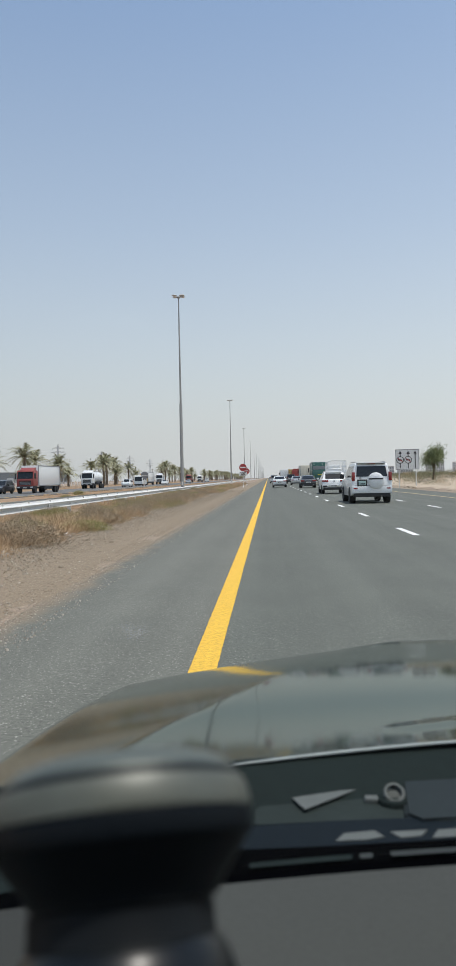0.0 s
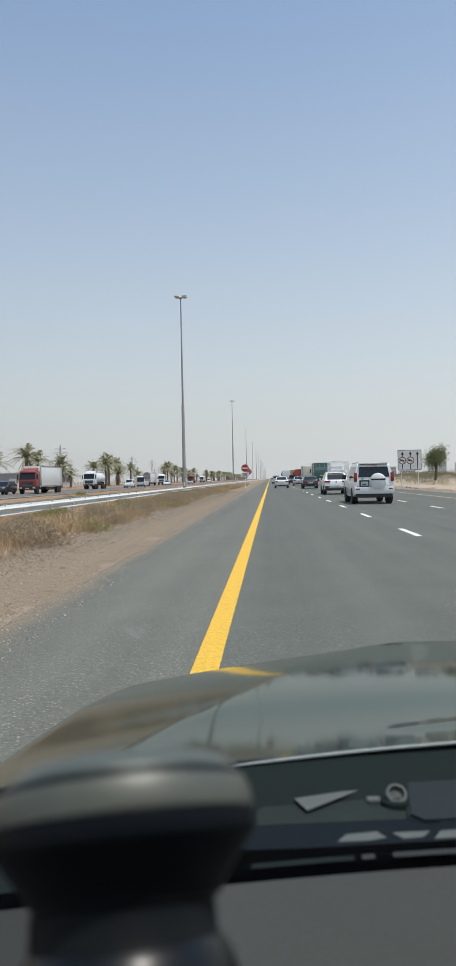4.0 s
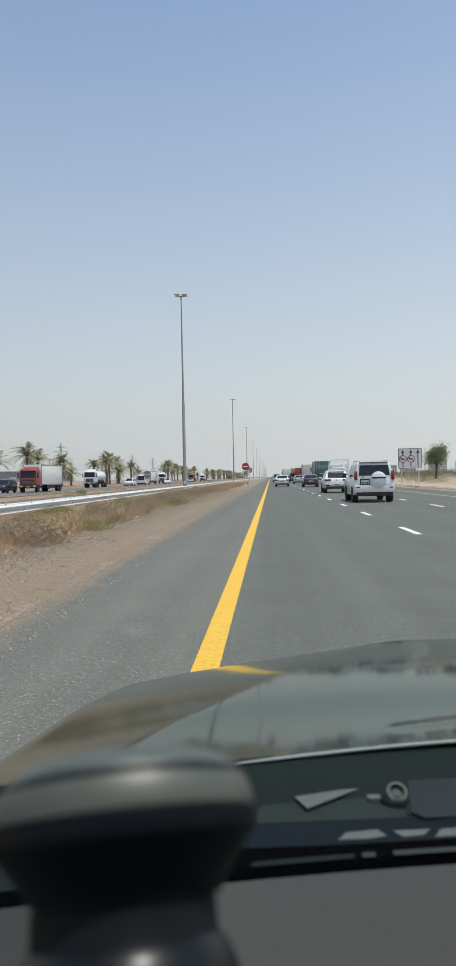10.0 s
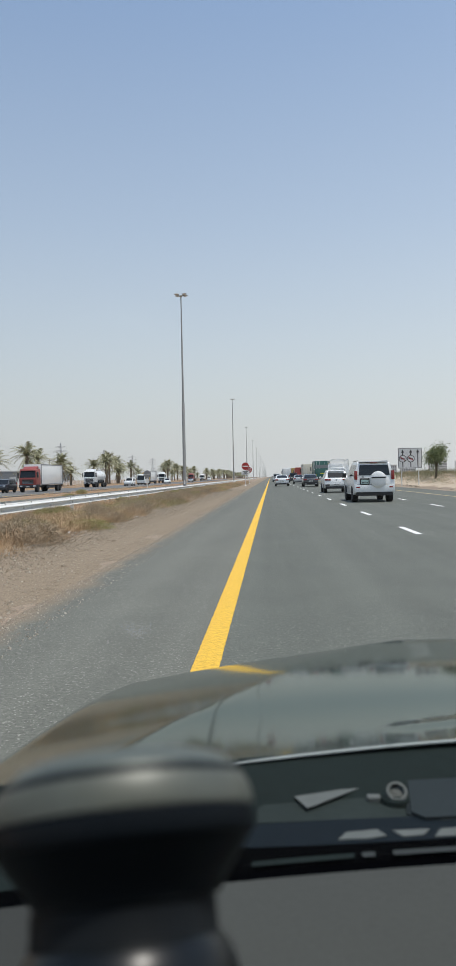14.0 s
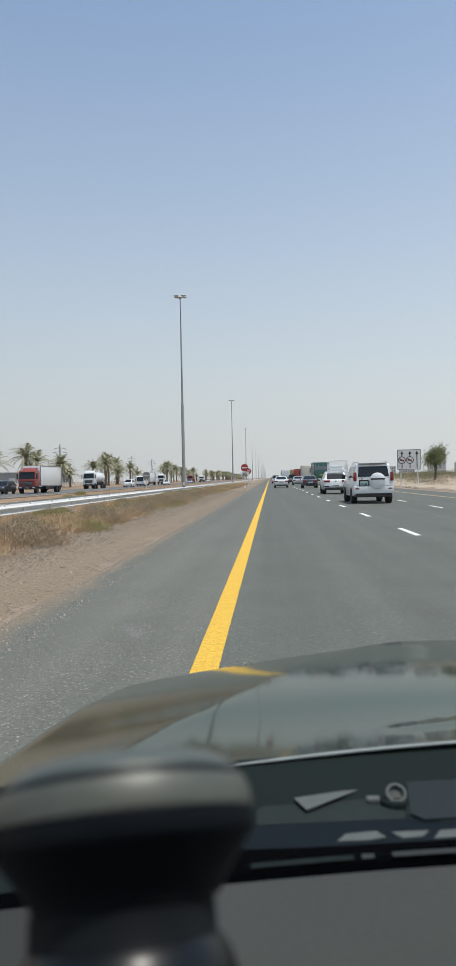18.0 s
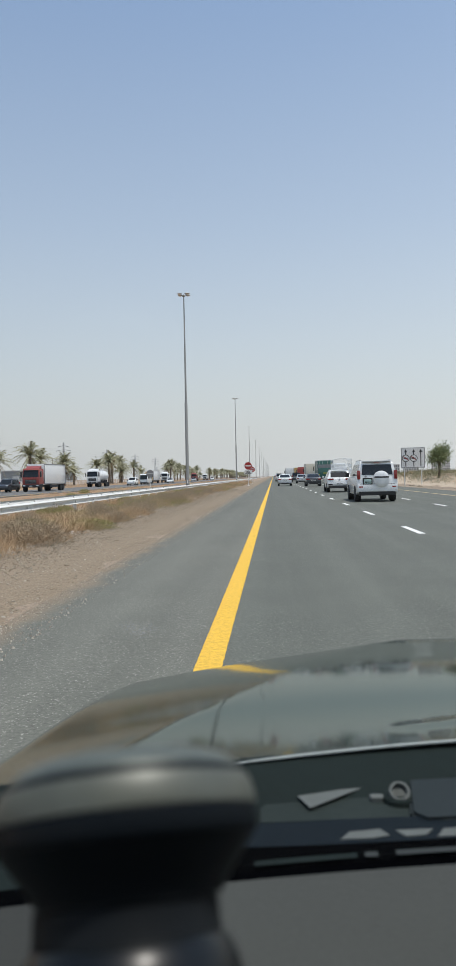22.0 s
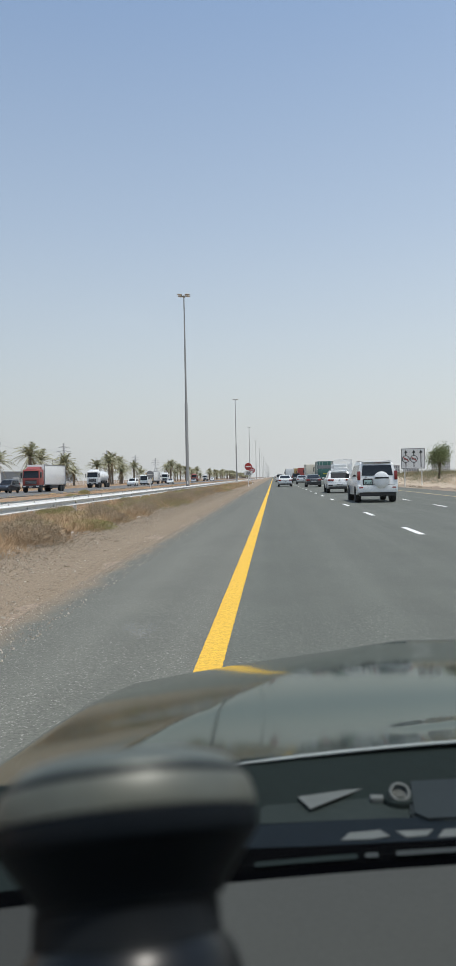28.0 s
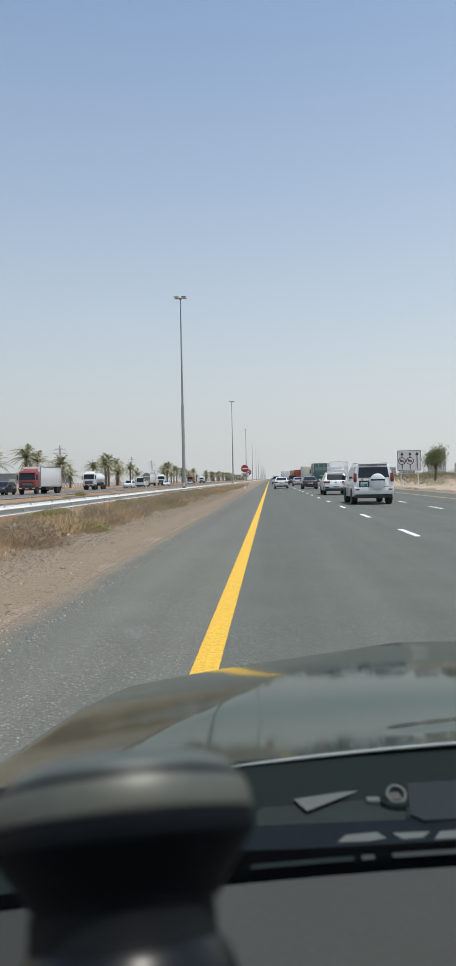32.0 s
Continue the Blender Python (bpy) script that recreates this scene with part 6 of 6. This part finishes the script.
def no_entry_sign():
    s = tagged(empty("no_entry_sign"), "round red no-entry sign above a white text plate", "road sign")
    part("pole", tube((0, 0, 0), (0, 0, 3.0), 0.038, n=12), M_STEEL, s)
    part("foot", lathe([(0.16, 0.0), (0.16, 0.05), (0.05, 0.09), (0.03, 0.09)], 16), M_CONCRETE, s)
    part("rim", lathe([(0.02, -0.045), (0.56, -0.045), (0.56, -0.035), (0.02, -0.035)], 36, "Y", centre=(0, 0, 2.85)), M_SIGN_WHITE, s)
    part("disc", lathe([(0.02, -0.055), (0.535, -0.055), (0.535, -0.046), (0.02, -0.046)], 36, "Y", centre=(0, 0, 2.85)), M_SIGN_RED, s, "red disc")
    part("bar", box(-0.40, 0.40, -0.064, -0.056, 2.77, 2.93, 0.004), M_SIGN_WHITE, s, "white bar")
    part("text_plate", box(-0.58, 0.58, -0.05, -0.036, 1.62, 2.22, 0.01), M_SIGN_WHITE, s, "white plate")
    bm = bmesh.new()
    for z, w in ((2.10, 0.8), (1.98, 0.5), (1.86, 0.6), (1.74, 0.85)):
        box(-w / 2, w / 2, -0.054, -0.05, z - 0.035, z + 0.035, 0, bm)
    part("text_bars", bm, M_BLACK, s)
    return s


def truck_lane_sign():
    """A pale board with three arrows, two of them crossed by no-lorry rings."""
    s = tagged(empty("truck_lane_sign"), "pale lane board with three black arrows and two lorry rings", "road sign")
    for x in (-0.85, 0.85):
        part("pole", tube((x, 0, -0.3), (x, 0, 3.7), 0.05, n=12), M_STEEL, s)
    board = part("board", box(-1.2, 1.2, -0.09, -0.06, 1.75, 3.85, 0.01), M_SIGN_WHITE, s, "pale board")
    bm = bmesh.new()
    for x0, x1, z0, z1 in ((-1.17, 1.17, 1.78, 1.82), (-1.17, 1.17, 3.78, 3.82), (-1.17, -1.13, 1.78, 3.82), (1.13, 1.17, 1.78, 3.82)):
        box(x0, x1, -0.096, -0.09, z0, z1, 0, bm)
    part("border", bm, M_BLACK, board)
    for x, low in ((-0.72, 1.9), (0.08, 1.9), (0.78, 1.9)):
        bm = bmesh.new()
        box(x - 0.045, x + 0.045, -0.098, -0.09, low, 3.4, 0, bm)
        plate([(x - 0.17, -0.098, 3.36), (x + 0.17, -0.098, 3.36), (x, -0.098, 3.68)], 0.008, bm)
        part("arrow", bm, M_BLACK, board)
    for x in (-0.72, 0.08):
        part("ring_field", lathe([(0.01, -0.112), (0.31, -0.112), (0.31, -0.105), (0.01, -0.105)], 28, "Y", centre=(x, 0, 2.75)), M_SIGN_WHITE, board)
        ring = part("ring", lathe([(0.01, -0.106), (0.38, -0.106), (0.38, -0.099), (0.01, -0.099)], 28, "Y", centre=(x, 0, 2.75)), M_BLACK, board, "dark ring")
        bm = bmesh.new()
        box(x - 0.22, x + 0.05, -0.118, -0.112, 2.68, 2.86, 0.01, bm)
        box(x + 0.07, x + 0.2, -0.118, -0.112, 2.68, 2.8, 0.01, bm)
        part("lorry_mark", bm, M_BLACK, board)
        bm = plate([(x - 0.27, -0.122, 2.92), (x - 0.22, -0.122, 2.97), (x + 0.27, -0.122, 2.58), (x + 0.22, -0.122, 2.53)], 0.003)
        part("cross_bar", bm, M_SIGN_RED, board)
    return s


truck_lane_sign().matrix_basis = pose(14.3, 76, 0.05, 0, 0, -6)
stop_sign().matrix_basis = pose(-4.1, 142, -0.05, 0, 0, 4)
no_entry_sign().matrix_basis = pose(-3.6, 106, -0.03, 0, 0, 4)
back = tagged(empty("sign_from_behind", pose(-16.6, 98, -0.5, 0, 0, 3)), "grey back of a round road sign on a pole", "road sign")
part("pole", tube((0, 0, 0), (0, 0, 2.9), 0.038, n=12), M_STEEL, back)
part("disc", lathe([(0.02, 0.03), (0.5, 0.03), (0.5, 0.042), (0.02, 0.042)], 32, "Y", centre=(0, -0.08, 2.45)), M_SIGN_BACK, back)
part("clamp", box(-0.45, 0.45, -0.09, -0.055, 2.4, 2.46), M_STEEL, back)


# ---------------------------------------------------------------- fence, poles, pylons, buildings
def fence():
    fe = tagged(empty("wire_fence"), "low wire fence on thin posts behind the palms", "fence")
    me = None
    for i in range(110):
        y = 110 + 5.0 * i
        x = -60 + 0.6 * math.sin(i * 0.7)
        if me is None:
            p = part("post", tube((0, 0, -0.2), (0, 0, 1.9), 0.06, 0.05, 6), M_CONCRETE, fe)
            me = p.data
        else:
            p = new("post", me)
            p.parent = fe
        p.location = (x, y, ground_z(x, y))
    for h in (0.7, 1.2, 1.7):
        bm = bmesh.new()
        for i in range(109):
            a, b = 110 + 5.0 * i, 115 + 5.0 * i
            xa, xb = -60 + 0.6 * math.sin(i * 0.7), -60 + 0.6 * math.sin((i + 1) * 0.7)
            tube((xa, a, ground_z(xa, a) + h), (xb, b, ground_z(xb, b) + h), 0.012, n=4, bm=bm, caps=False)
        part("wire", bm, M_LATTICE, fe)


fence()


def utility_pole():
    u = tagged(empty("utility_pole"), "wooden utility pole with a cross-arm", "utility pole", "utility poles beyond the palms")
    part("shaft", tube((0, 0, -0.3), (0, 0, 9.5), 0.16, 0.11, 10), M_TRUNK, u)
    part("cross_arm", box(-1.1, 1.1, -0.06, 0.06, 8.9, 9.05, 0.01), M_TRUNK, u)
    for x in (-1.0, 0.0, 1.0):
        part("insulator", lathe([(0.02, 0), (0.07, 0.05), (0.05, 0.16), (0.02, 0.22)], 10, centre=(x, 0, 9.05 + (0.45 if x == 0 else 0))), M_SIGN_BACK, u)
    return u


u = utility_pole()
for i in range(6):
    o = u if i == 0 else copy_thing(u, pose(0, 0, 0))
    o.matrix_basis = pose(-84, 190 + 85 * i, ground_z(-84, 190), 0, 0, 0)


def pylon():
    p = tagged(empty("pylon"), "tall lattice steel power pylon, paled to look hazed", "pylon", "line of power pylons")
    H = 46.0

    def half(z):
        return 4.6 * (1 - z / 30) + 1.1 * (z / 30) if z < 30 else 1.1 - 0.75 * (z - 30) / 16

    levels = [0, 6, 11.5, 16, 20, 23.5, 26.8, 30, 33, 36, 39, 42, H]
    corners = ((-1, -1), (1, -1), (1, 1), (-1, 1))
    for cx, cy in corners:
        bm = bmesh.new()
        for a, b in zip(levels, levels[1:]):
            tube((cx * half(a), cy * half(a), a), (cx * half(b), cy * half(b), b), 0.34, n=4, bm=bm, caps=False)
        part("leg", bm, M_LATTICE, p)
    bm = bmesh.new()
    for a, b in zip(levels, levels[1:]):
        for (ax, ay), (bx, by) in zip(corners, corners[1:] + corners[:1]):
            tube((ax * half(a), ay * half(a), a), (bx * half(b), by * half(b), b), 0.17, n=4, bm=bm, caps=False)
            tube((bx * half(a), by * half(a), a), (ax * half(b), ay * half(b), b), 0.17, n=4, bm=bm, caps=False)
            tube((ax * half(b), ay * half(b), b), (bx * half(b), by * half(b), b), 0.15, n=4, bm=bm, caps=False)
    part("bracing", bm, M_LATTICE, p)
    for z, w in ((30.5, 7.2), (35.5, 8.4), (40.5, 6.6)):
        for s in (-1, 1):
            bm = bmesh.new()
            for y in (-0.8, 0.8):
                tube((0, y, z), (s * w, 0, z + 0.9), 0.24, n=4, bm=bm)
                tube((0, y, z + 2.0), (s * w, 0, z + 0.9), 0.24, n=4, bm=bm)
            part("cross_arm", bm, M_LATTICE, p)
            part("insulator", tube((s * w, 0, z + 0.9), (s * w, 0, z - 1.4), 0.16, n=6), M_SIGN_BACK, p)
    return p


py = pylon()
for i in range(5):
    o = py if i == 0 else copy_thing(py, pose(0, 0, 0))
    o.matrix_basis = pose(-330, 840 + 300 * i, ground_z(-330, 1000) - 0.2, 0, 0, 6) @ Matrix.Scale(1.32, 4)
for k, (dx, z) in enumerate(((-9.5, 39.0), (9.5, 39.0), (-11.1, 45.6), (11.1, 45.6), (-8.7, 52.2), (8.7, 52.2))):
    bm = bmesh.new()
    for i in range(-1, 4):
        for s in range(10):
            a, b = s / 10, (s + 1) / 10
            tube((-330 + dx, 840 + 300 * (i + a), z - 7 * 4 * a * (1 - a)), (-330 + dx, 840 + 300 * (i + b), z - 7 * 4 * b * (1 - b)), 0.09, n=3, bm=bm, caps=False)
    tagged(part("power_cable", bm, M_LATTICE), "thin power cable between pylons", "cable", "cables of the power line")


def apartment(w, h, storeys, bays, wall, label):
    b = tagged(empty("apartment_building"), label, "building", "flats on the horizon")
    part("wall", box(-w / 2, w / 2, 0, 14, 0, h, 0.05), wall, b)
    part("roof", box(-w / 2 - 0.3, w / 2 + 0.3, -0.3, 14.3, h, h + 0.9, 0.05), wall, b)
    part("stair_tower", box(-w * 0.08, w * 0.08, 3, 9, h + 0.9, h + 4, 0.05), wall, b)
    me = None
    for i in range(storeys):
        for j in range(bays):
            if me is None:
                p = part("window", box(-w / bays * 0.3, w / bays * 0.3, -0.12, 0.1, 0.9, h / storeys * 0.85), M_WINDOW_FAR, b)
                me = p.data
            else:
                p = new("window", me)
                p.parent = b
            p.location = (-w / 2 + w / bays * (j + 0.5), 0, h / storeys * i)
    return b


apartment(27, 19, 5, 9, M_CONCRETE, "pale block of flats on the hazy horizon").matrix_basis = pose(252, 1120, 1.0, 0, 0, -8)
apartment(24, 18, 5, 8, M_CONCRETE, "pale block of flats with rows of windows far off").matrix_basis = pose(296, 1140, 1.0, 0, 0, -10)
apartment(22, 20, 5, 6, M_CONCRETE_DARK, "unfinished concrete block of flats far off").matrix_basis = pose(206, 1110, 1.0, 0, 0, -5)
apartment(58, 13, 3, 18, M_CONCRETE_DARK, "long low grey building on the horizon").matrix_basis = pose(158, 1100, 1.0, 0, 0, -5)


def warehouse(w, h, d, label):
    """Long shed: ribbed metal sheets over a low plinth, parapet band, roller doors."""
    shed = tagged(empty("warehouse"), label, "building")
    part("core", box(-w / 2 + 0.2, w / 2 - 0.2, 0.2, d, 0, h - 0.6, 0.02), M_SHED, shed)
    part("plinth", box(-w / 2, w / 2, -0.02, 0.2, -1.0, 1.1, 0.02), M_CONCRETE_DARK, shed, "pale concrete plinth")
    part("parapet", box(-w / 2 - 0.15, w / 2 + 0.15, -0.15, d + 0.15, h - 0.6, h, 0.04), M_SHED_PALE, shed, "pale sheet-metal parapet")
    me = None
    n = int(w / 1.1)
    for i in range(n):
        if me is None:
            bm = bmesh.new()
            for k in range(4):
                box(-0.5 + 0.27 * k, -0.36 + 0.27 * k, -0.05, 0.03, 1.1, h - 0.6, 0.0, bm)
            box(-0.545, 0.545, 0.02, 0.2, 1.1, h - 0.6, 0.0, bm)
            p = part("wall_sheet", bm, M_SHED, shed)
            me = p.data
        else:
            p = new("wall_sheet", me)
            p.parent = shed
        p.location = (-w / 2 + w / n * (i + 0.5), 0, 0)
    for x in (-0.3, 0.05, 0.34):
        part("roller_door", box(x * w - 1.9, x * w + 1.9, -0.10, 0.02, 0.0, 3.9, 0.02), M_SHED_PALE, shed, "pale roller door")
    return shed


warehouse(43, 7.6, 22, "long grey metal warehouse beyond the palms").matrix_basis = pose(-141, 432, ground_z(-141, 432), 0, 0, 14)
